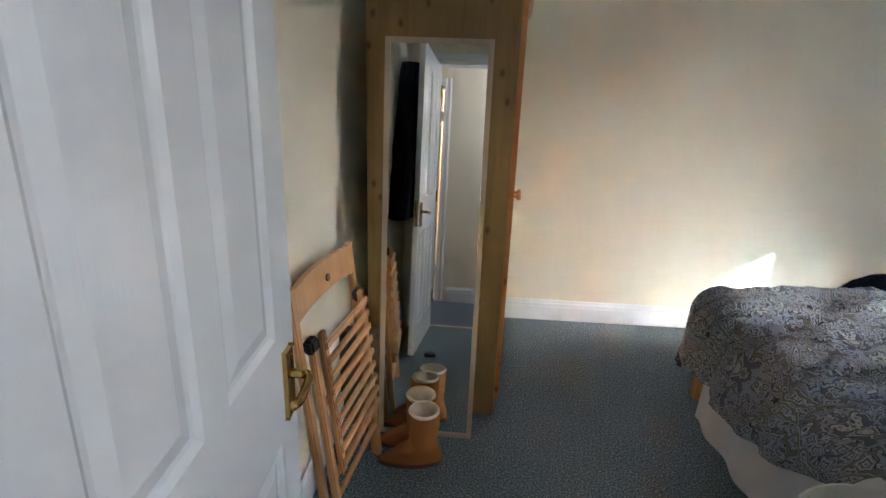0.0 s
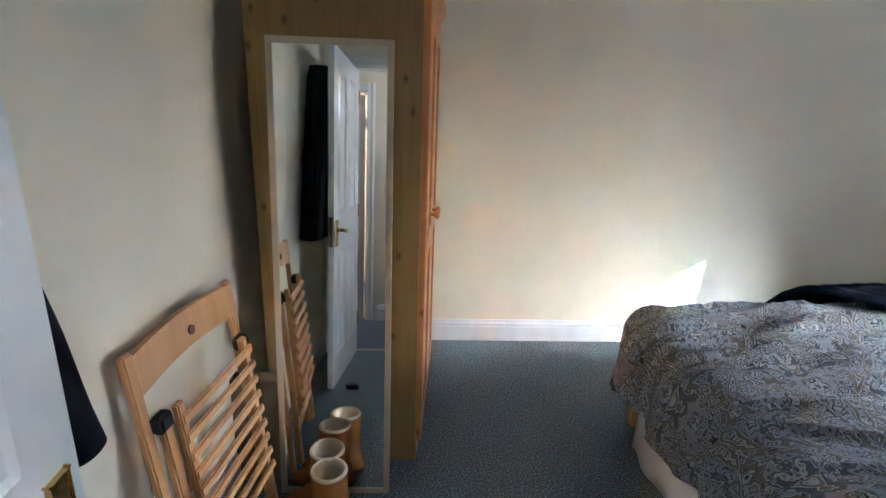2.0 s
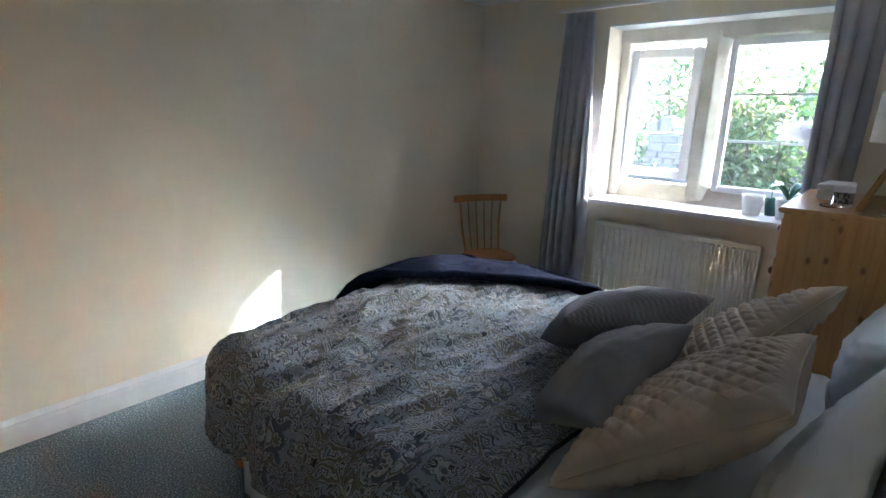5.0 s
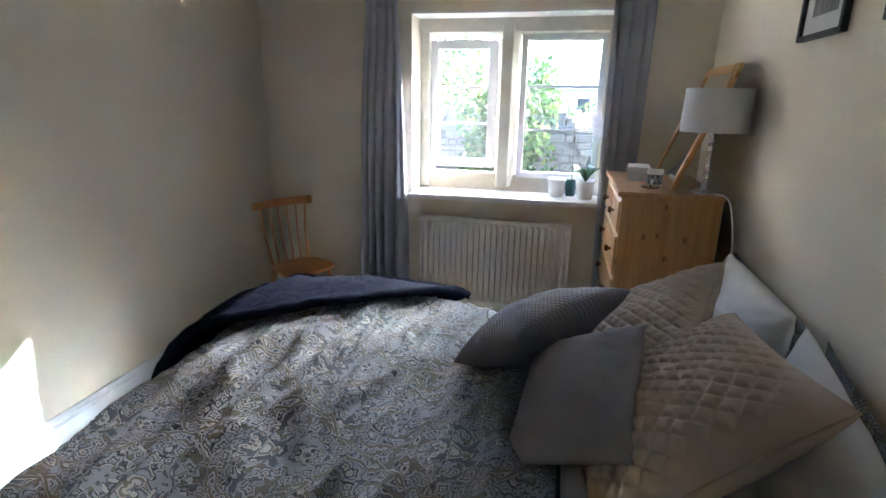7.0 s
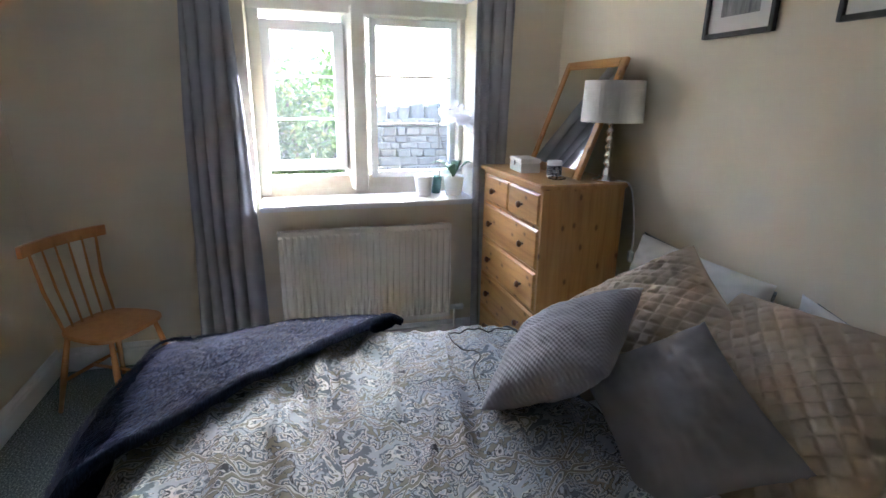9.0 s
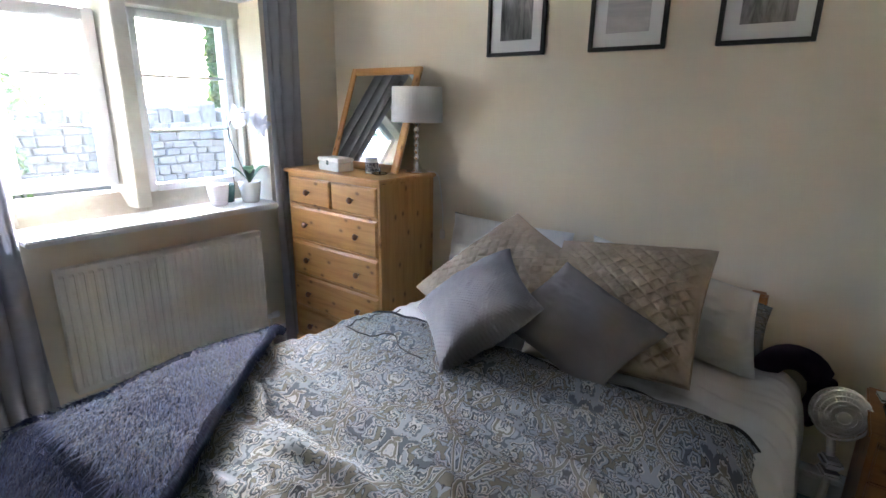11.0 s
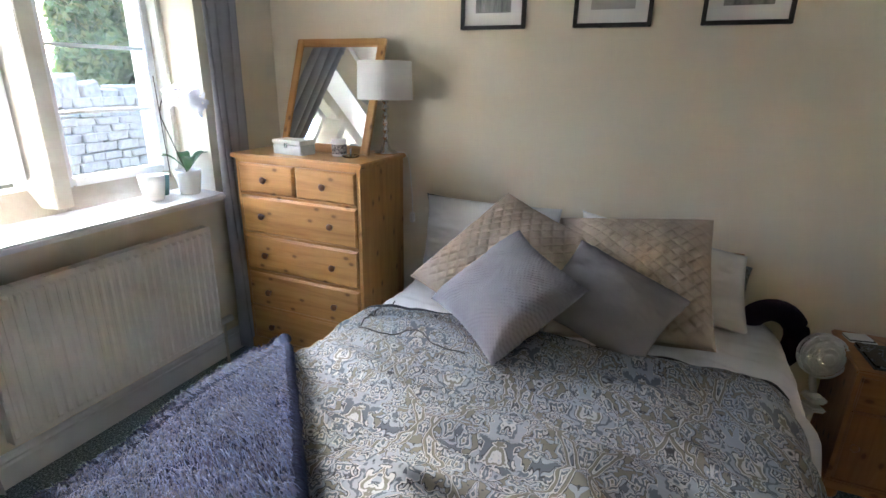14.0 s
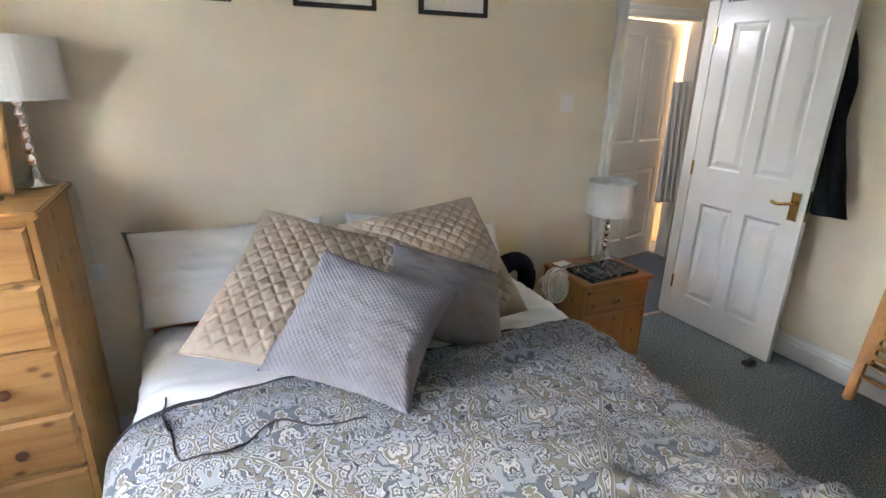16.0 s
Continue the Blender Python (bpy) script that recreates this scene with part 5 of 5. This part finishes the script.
# ---- bedside cabinet ----
NX0, NX1, NY0, NY1, NZ = 0.775, 1.205, 0.13, 0.48, 0.60
ns = thing("bedside_cabinet", pose(0, 0, 0), "honey pine bedside cabinet with drawer and cupboard", "bedside cabinet")
part("top", box(NX0 - 0.01, NX1 + 0.01, NY0 - 0.005, NY1 + 0.02, NZ - 0.022, NZ), M_NS_X, ns, bevel=0.006)
part("side_panel", box(NX0, NX0 + 0.018, NY0, NY1 - 0.004, 0.06, NZ - 0.022), M_NS, ns, bevel=0.002)
part("side_panel", box(NX1 - 0.018, NX1, NY0, NY1 - 0.004, 0.06, NZ - 0.022), M_NS, ns, bevel=0.002)
part("back_panel", box(NX0 + 0.018, NX1 - 0.018, NY0, NY0 + 0.008, 0.06, NZ - 0.022), M_NS, ns)
part("plinth", box(NX0 - 0.008, NX1 + 0.008, NY0, NY1 + 0.006, 0.05, 0.095), M_NS_X, ns, bevel=0.006)
for x in (NX0 + 0.03, NX1 - 0.03):
    for y in (NY0 + 0.04, NY1 - 0.03):
        part("foot", lathe([(0.02, 0), (0.03, 0.012), (0.032, 0.03), (0.022, 0.05)], 18, at=(x, y, 0)), M_NS, ns, smooth=True)
dr = part("drawer", box(NX0 + 0.02, NX1 - 0.02, NY1 - 0.02, NY1, 0.425, NZ - 0.03), M_NS_X, ns, bevel=0.005)
part("knob", lathe([(0.006, 0), (0.006, 0.010), (0.014, 0.016), (0.016, 0.022), (0.010, 0.03)], 16), M_NS, dr, smooth=True, m=pose((NX0 + NX1) / 2, NY1, 0.495, -90, 0, 0))
dr = part("door", box(NX0 + 0.02, NX1 - 0.02, NY1 - 0.02, NY1, 0.10, 0.415), M_NS, ns, bevel=0.005)
part("knob", lathe([(0.006, 0), (0.006, 0.010), (0.014, 0.016), (0.016, 0.022), (0.010, 0.03)], 16), M_NS, dr, smooth=True, m=pose(NX1 - 0.055, NY1, 0.27, -90, 0, 0))
lp = thing("laptop", pose(1.005, 0.365, NZ, 0, 0, 4), "closed laptop with black marble-pattern cover", "laptop")
part("base", box(-0.165, 0.165, -0.10, 0.10, 0.002, 0.012), M_BLACK, lp, bevel=0.004)
part("lid", box(-0.165, 0.165, -0.10, 0.10, 0.0125, 0.021), M_MARBLE, lp, bevel=0.004)
part("thumb_catch", box(-0.03, 0.03, 0.099, 0.1015, 0.010, 0.014), M_CHROME, lp)
table_lamp(pose(0.868, 0.212, NZ), "chrome ball lamp with ivory drum shade by the door", 0.455, 0.128, 0.18)
pp = thing("leaflets", pose(1.135, 0.20, NZ, 0, 0, 12), "small stack of printed leaflets", "papers")
for k, mt in enumerate((M_MOUNT, M_BLACK, M_MOUNT)):
    part("leaflet", box(-0.05 + 0.006 * k, 0.05, -0.035, 0.035 - 0.005 * k, 0.004 * k, 0.004 * k + 0.0035), mt, pp)

# clip fan by the bed
fan = thing("desk_fan", pose(1.288, 0.33, 0.56, 10, 0, 14), "small white clip-on desk fan", "fan")


def ring_tube(r, y, rad, n=32):
    return tube([(r * math.cos(2 * math.pi * i / n), y, r * math.sin(2 * math.pi * i / n)) for i in range(n + 1)], rad, 6)


for r, y in ((0.088, 0.0), (0.088, 0.03), (0.055, 0.048), (0.070, 0.040), (0.040, 0.052)):
    part("guard_ring", ring_tube(r, y, 0.003 if r < 0.08 else 0.005), M_WHITE, fan, smooth=True)
wires = bmesh.new()
for k in range(40):
    a = 2 * math.pi * k / 40
    c, s = math.cos(a), math.sin(a)
    tube([(0.022 * c, 0.054, 0.022 * s), (0.055 * c, 0.050, 0.055 * s), (0.088 * c, 0.030, 0.088 * s), (0.088 * c, 0.0, 0.088 * s), (0.04 * c, -0.03, 0.04 * s)], 0.0012, 4, wires)
part("guard_wires", wires, M_WHITE, fan)
part("back_shell", lathe([(0.03, 0), (0.075, 0.008), (0.086, 0.024), (0.083, 0.024), (0.03, 0.004)], 32), M_WHITE, fan, smooth=True, m=pose(0, -0.012, 0, -90))
part("badge", lathe([(0.024, 0), (0.024, 0.004), (0.02, 0.006)], 24), M_WHITE, fan, m=pose(0, 0.052, 0, -90))
part("motor", lathe([(0.036, 0), (0.036, 0.05), (0.026, 0.065)], 24), M_WHITE, fan, smooth=True, m=pose(0, -0.02, 0, 90))
for k in range(3):
    a0 = k * 2.094
    part("blade", sheet(6, 6, lambda u, v, a0=a0: Vector(((0.015 + 0.06 * u) * math.cos(a0 + 1.2 * v), 0.006 + 0.02 * v, (0.015 + 0.06 * u) * math.sin(a0 + 1.2 * v))), 0.001), M_WHITE, fan, smooth=True)
part("neck", tube([(0, -0.03, -0.03), (0, -0.03, -0.12), (0, -0.01, -0.17)], 0.014, 10), M_WHITE, fan, smooth=True)
part("clip", box(-0.03, 0.03, -0.05, 0.05, -0.20, -0.17), M_WHITE, fan, bevel=0.01)
part("clip_jaw", box(-0.03, 0.03, -0.05, 0.05, -0.235, -0.215), M_WHITE, fan, bevel=0.008)
part("clip_stem", tube([(0, 0, -0.23), (0, -0.09, -0.535)], 0.012, 10), M_WHITE, fan, smooth=True)

# neck pillow hung on the bed post
npl = part("neck_pillow", tube([(1.445 + 0.105 * math.cos(a), 0.155 + 0.02 * math.sin(a), 0.525 + 0.135 * math.sin(a)) for a in [radians(250 - 320 * k / 24) for k in range(25)]], [0.02] + [0.05] * 23 + [0.02], 14), M_PURPLE, smooth=True)
tagged(npl, "dark purple plush travel neck pillow hung on the bed post", "neck pillow")

# ---- stick-back chair in the corner ----
sc = thing("stick_back_chair", pose(4.01, 2.655, 0, 0, 0, -29), "orange-varnished spindle-back wooden chair in the corner", "chair")
seat = bmesh.new()
pts = []
for k in range(28):
    a = 2 * math.pi * k / 28
    x, y = 0.20 * math.copysign(abs(math.cos(a)) ** 0.6, math.cos(a)), 0.19 * math.copysign(abs(math.sin(a)) ** 0.6, math.sin(a))
    pts.append((x * (1 + 0.10 * (-y / 0.19)), y))
for z, s in ((0.415, 0.95), (0.42, 1.0), (0.435, 1.0), (0.44, 0.97)):
    for x, y in pts:
        seat.verts.new((x * s, y * s, z))
seat.verts.ensure_lookup_table()
for r in range(3):
    for k in range(28):
        seat.faces.new([seat.verts[i] for i in (r * 28 + k, r * 28 + (k + 1) % 28, (r + 1) * 28 + (k + 1) % 28, (r + 1) * 28 + k)])
seat.faces.new([seat.verts[i] for i in range(28)])
seat.faces.new([seat.verts[84 + i] for i in range(28)])
part("seat", seat, M_CHAIR, sc)
legs = []
for sx in (-1, 1):
    for sy in (-1, 1):
        a, b = (sx * 0.14, sy * 0.13, 0.42), (sx * 0.205, sy * 0.20, 0.0)
        part("leg", tube([a, Vector(a).lerp(Vector(b), 0.4), b], [0.012, 0.017, 0.011], 12), M_CHAIR, sc, smooth=True)
for sy in (-1, 1):
    part("stretcher", tube([(-0.18, sy * 0.172, 0.17), (0, sy * 0.172, 0.17), (0.18, sy * 0.172, 0.17)], [0.008, 0.011, 0.008], 10), M_CHAIR, sc, smooth=True)
part("stretcher", tube([(0, -0.172, 0.17), (0, 0.172, 0.17)], 0.009, 10), M_CHAIR, sc, smooth=True)
for k in range(6):
    x = -0.15 + 0.06 * k
    w = 1.0 if k in (0, 5) else 0.75
    part("spindle", tube([(x, 0.15 - 0.02 * (abs(x) / 0.15) ** 2, 0.43), (x * 1.12, 0.19, 0.65), (x * 1.25, 0.225 - 0.02 * (abs(x) / 0.15) ** 2, 0.865)], [0.008 * w, 0.0095 * w, 0.007 * w], 10), M_CHAIR, sc, smooth=True)
part("crest_rail", sheet(20, 4, lambda u, v: Vector((-0.235 + 0.47 * u, 0.228 - 0.045 * (2 * u - 1) ** 2, 0.845 + 0.055 * v)), 0.022), M_CHAIR, sc, smooth=False)

# towel in the hall
tw = part("bath_robe", sheet(30, 24, lambda u, v: Vector((-0.86 + 0.20 * u, HY + 0.05 + 0.03 * math.sin(u * 19 + 2 * v) * (0.3 + v), 1.55 - 1.0 * v)), 0.012), M_TOWEL, smooth=True)
tagged(tw, "white towelling robe hanging in the hall", "robe")

# ---- outside the window ----
structure(part("ground", box(XW + 0.5, 900, -900, 900, -0.5, -0.3), M_LAWN), "rough green lawn outside the window", "ground")
random.seed(11)


def leaf_cloud(bm, centre, size, count, leaf):
    """Many small folded leaves round a centre, thinner towards the edge."""
    for _ in range(count):
        d = Vector((random.gauss(0, 1), random.gauss(0, 1), random.gauss(0, 1))).normalized() * random.random() ** 0.4
        p = Vector(centre) + Vector((d.x * size[0], d.y * size[1], d.z * size[2]))
        a = Vector((random.uniform(-1, 1), random.uniform(-1, 1), random.uniform(-1, 1))).normalized()
        b = a.cross(Vector((random.uniform(-1, 1), random.uniform(-1, 1), random.uniform(-1, 1)))).normalized()
        s = leaf * random.uniform(0.6, 1.3)
        v = [bm.verts.new(p + q) for q in (-a * s, b * s * 0.45, a * s, -b * s * 0.45)]
        bm.faces.new(v)


def bush(name, x, y, h, w, count, label):
    t = thing(name, pose(x, y, -0.3), label, "shrub", "garden shrubs")
    part("trunk", tube([(0, 0, 0), (0.05, 0, h * 0.5), (0, 0.08, h * 0.8)], [0.06, 0.04, 0.015], 8), M_BARK, t, smooth=True)
    bm = bmesh.new()
    for k in range(9):
        leaf_cloud(bm, (random.uniform(-w, w) * 0.55, random.uniform(-w, w) * 0.75, h * random.uniform(0.3, 0.85)), (w * 0.5, w * 0.55, h * 0.26), count // 9, 0.055)
    part("crown", bm, M_FOLIAGE, t)


def tree(x, y, h, w, label, clumps=26, per=170):
    t = thing("tree", pose(x, y, -0.3), label, "tree", "garden trees")
    part("trunk", tube([(0, 0, 0), (0.1, 0.05, h * 0.35), (0, 0.1, h * 0.8)], [0.16, 0.12, 0.04], 10), M_BARK, t, smooth=True)
    bm = bmesh.new()
    for k in range(clumps):
        a, r = random.uniform(0, 6.28), w * math.sqrt(random.random())
        c = Vector((r * math.cos(a), r * math.sin(a), h * random.uniform(0.42, 1.0)))
        if k < 9:
            part("limb", tube([(0.05, 0.05, h * 0.35 + 0.04 * h * (k % 5)), (c.x * 0.5, c.y * 0.5, c.z * 0.85), c], [0.05, 0.03, 0.01], 6), M_BARK, t, smooth=True)
        leaf_cloud(bm, c, (w * 0.34, w * 0.34, h * 0.10), per, 0.07)
    part("crown", bm, M_FOLIAGE, t)


bush("shrub", 7.6, 1.62, 2.3, 0.55, 3600, "leafy yellow-green shrub before the garden wall")
bush("shrub", 8.75, 0.75, 2.35, 0.5, 1800, "leafy green shrub by the garden wall")
bush("shrub", 9.1, 3.1, 3.3, 1.0, 3600, "tall yellow-green leafy shrub by the garden wall")
bush("shrub", 9.4, 4.9, 3.9, 1.2, 3800, "tall leafy garden shrub")
tree(12.0, 6.6, 6.5, 2.3, "broad leafy garden tree with sunlit gaps")
tree(10.8, 9.8, 5.2, 2.0, "leafy garden tree past the wall")
# made-up leaf screen, its edge set to block the sun from the right light
hd = thing("conifer_hedge", pose(10.6, -4.9, -0.3), "tall dense leaf screen added to keep sun off the right pane", "hedge")
for k in range(6):
    part("trunk", tube([(0, -1.9 + 0.75 * k, 0), (0.05, -1.9 + 0.75 * k, 8.2)], [0.09, 0.02], 8), M_BARK, hd, smooth=True)
bm = bmesh.new()
for k in range(80):
    leaf_cloud(bm, (random.uniform(-0.3, 0.3), random.uniform(-2.0, 1.6), 0.5 + 8.2 * ((k * 0.618) % 1.0)), (0.6, 0.6, 0.7), 1000, 0.21)
for k in range(21):
    leaf_cloud(bm, (random.uniform(-0.2, 0.2), 1.96, 0.6 + 0.40 * k), (0.5, 0.30, 0.5), 1800, 0.15)
part("crown", bm, M_FOLIAGE, hd)

hs = thing("house", pose(45, 1.0, -2.5), "far rendered house with slate roof and chimney", "house")
part("wall", box(0, 7, -6, 6, 0, 5.3), M_RENDER, hs)
bm = bmesh.new()
a = [bm.verts.new(q) for q in ((-0.3, -6.3, 5.2), (7.3, -6.3, 5.2), (3.5, -6.3, 7.0), (-0.3, 6.3, 5.2), (7.3, 6.3, 5.2), (3.5, 6.3, 7.0))]
for q in ((0, 1, 2), (3, 4, 5), (0, 1, 4, 3), (1, 2, 5, 4), (2, 0, 3, 5)):
    bm.faces.new([a[i] for i in q])
part("roof", bm, M_SLATE, hs, "blue-grey slate roof")
ck = part("chimney", box(3.0, 4.0, 1.6, 3.2, 6.4, 8.4), M_RENDER, hs)
for dy in (1.9, 2.4, 2.9):
    part("chimney_pot", lathe([(0.16, 8.4), (0.13, 8.8)], 12, at=(3.5, dy, 0)), M_RENDER, ck)
for y in (-4.2, -1.4, 1.4, 4.2):
    w = part("window", box(-0.03, 0.02, y - 0.6, y + 0.6, 3.2, 4.6), M_UPVC, hs)
    part("pane", box(-0.04, -0.03, y - 0.5, y + 0.5, 3.3, 4.5), M_BLACK, w)

# garden wall of rubble stones, with upright coping stones
gw = thing("garden_wall", pose(8.3, 0, -0.3), "old rubble stone garden wall with rough coping", "garden wall", kind="structure")
part("core", box(0.05, 0.45, -9, 3.1, 0, 1.55), M_RUBBLE, gw)
part("far_core", box(1.9, 2.3, 3.0, 14, 0, 1.35), M_RUBBLE, gw)
random.seed(21)
stones = []
for k in range(10):
    bm = box(-0.5, 0.5, -0.5, 0.5, -0.5, 0.5)
    for v in bm.verts:
        v.co += Vector((random.uniform(-0.08, 0.08), random.uniform(-0.09, 0.09), random.uniform(-0.12, 0.12)))
    bmesh.ops.bevel(bm, geom=bm.edges[:], offset=0.10, segments=1, affect="EDGES")
    me = bpy.data.meshes.new("stone")
    bm.to_mesh(me)
    bm.free()
    me.materials.append(M_RUBBLE)
    stones.append(me)


def lay(parent, y, z, w, h, x=0.03, d=0.14, tilt=0.0):
    ob = new("stone", random.choice(stones))
    ob.parent = parent
    ob.matrix_basis = pose(x + random.uniform(-0.02, 0.02), y, z, tilt) @ Matrix.Diagonal((d, w, h, 1))


z = 0.75
count = 0
while z < 1.55:
    h = random.uniform(0.07, 0.13)
    y = -2.4 + random.uniform(0, 0.2)
    while y < 3.05:
        w = random.uniform(0.10, 0.30)
        lay(gw, y + w / 2, z + h / 2, w * 0.97, h * 0.94)
        y += w
    z += h
y = -2.4
while y < 3.05:
    w, h = random.uniform(0.12, 0.26), random.uniform(0.16, 0.34)
    lay(gw, y + w / 2, 1.55 + h * 0.45, w * 0.93, h, 0.22, 0.42, random.uniform(-8, 8))
    y += w
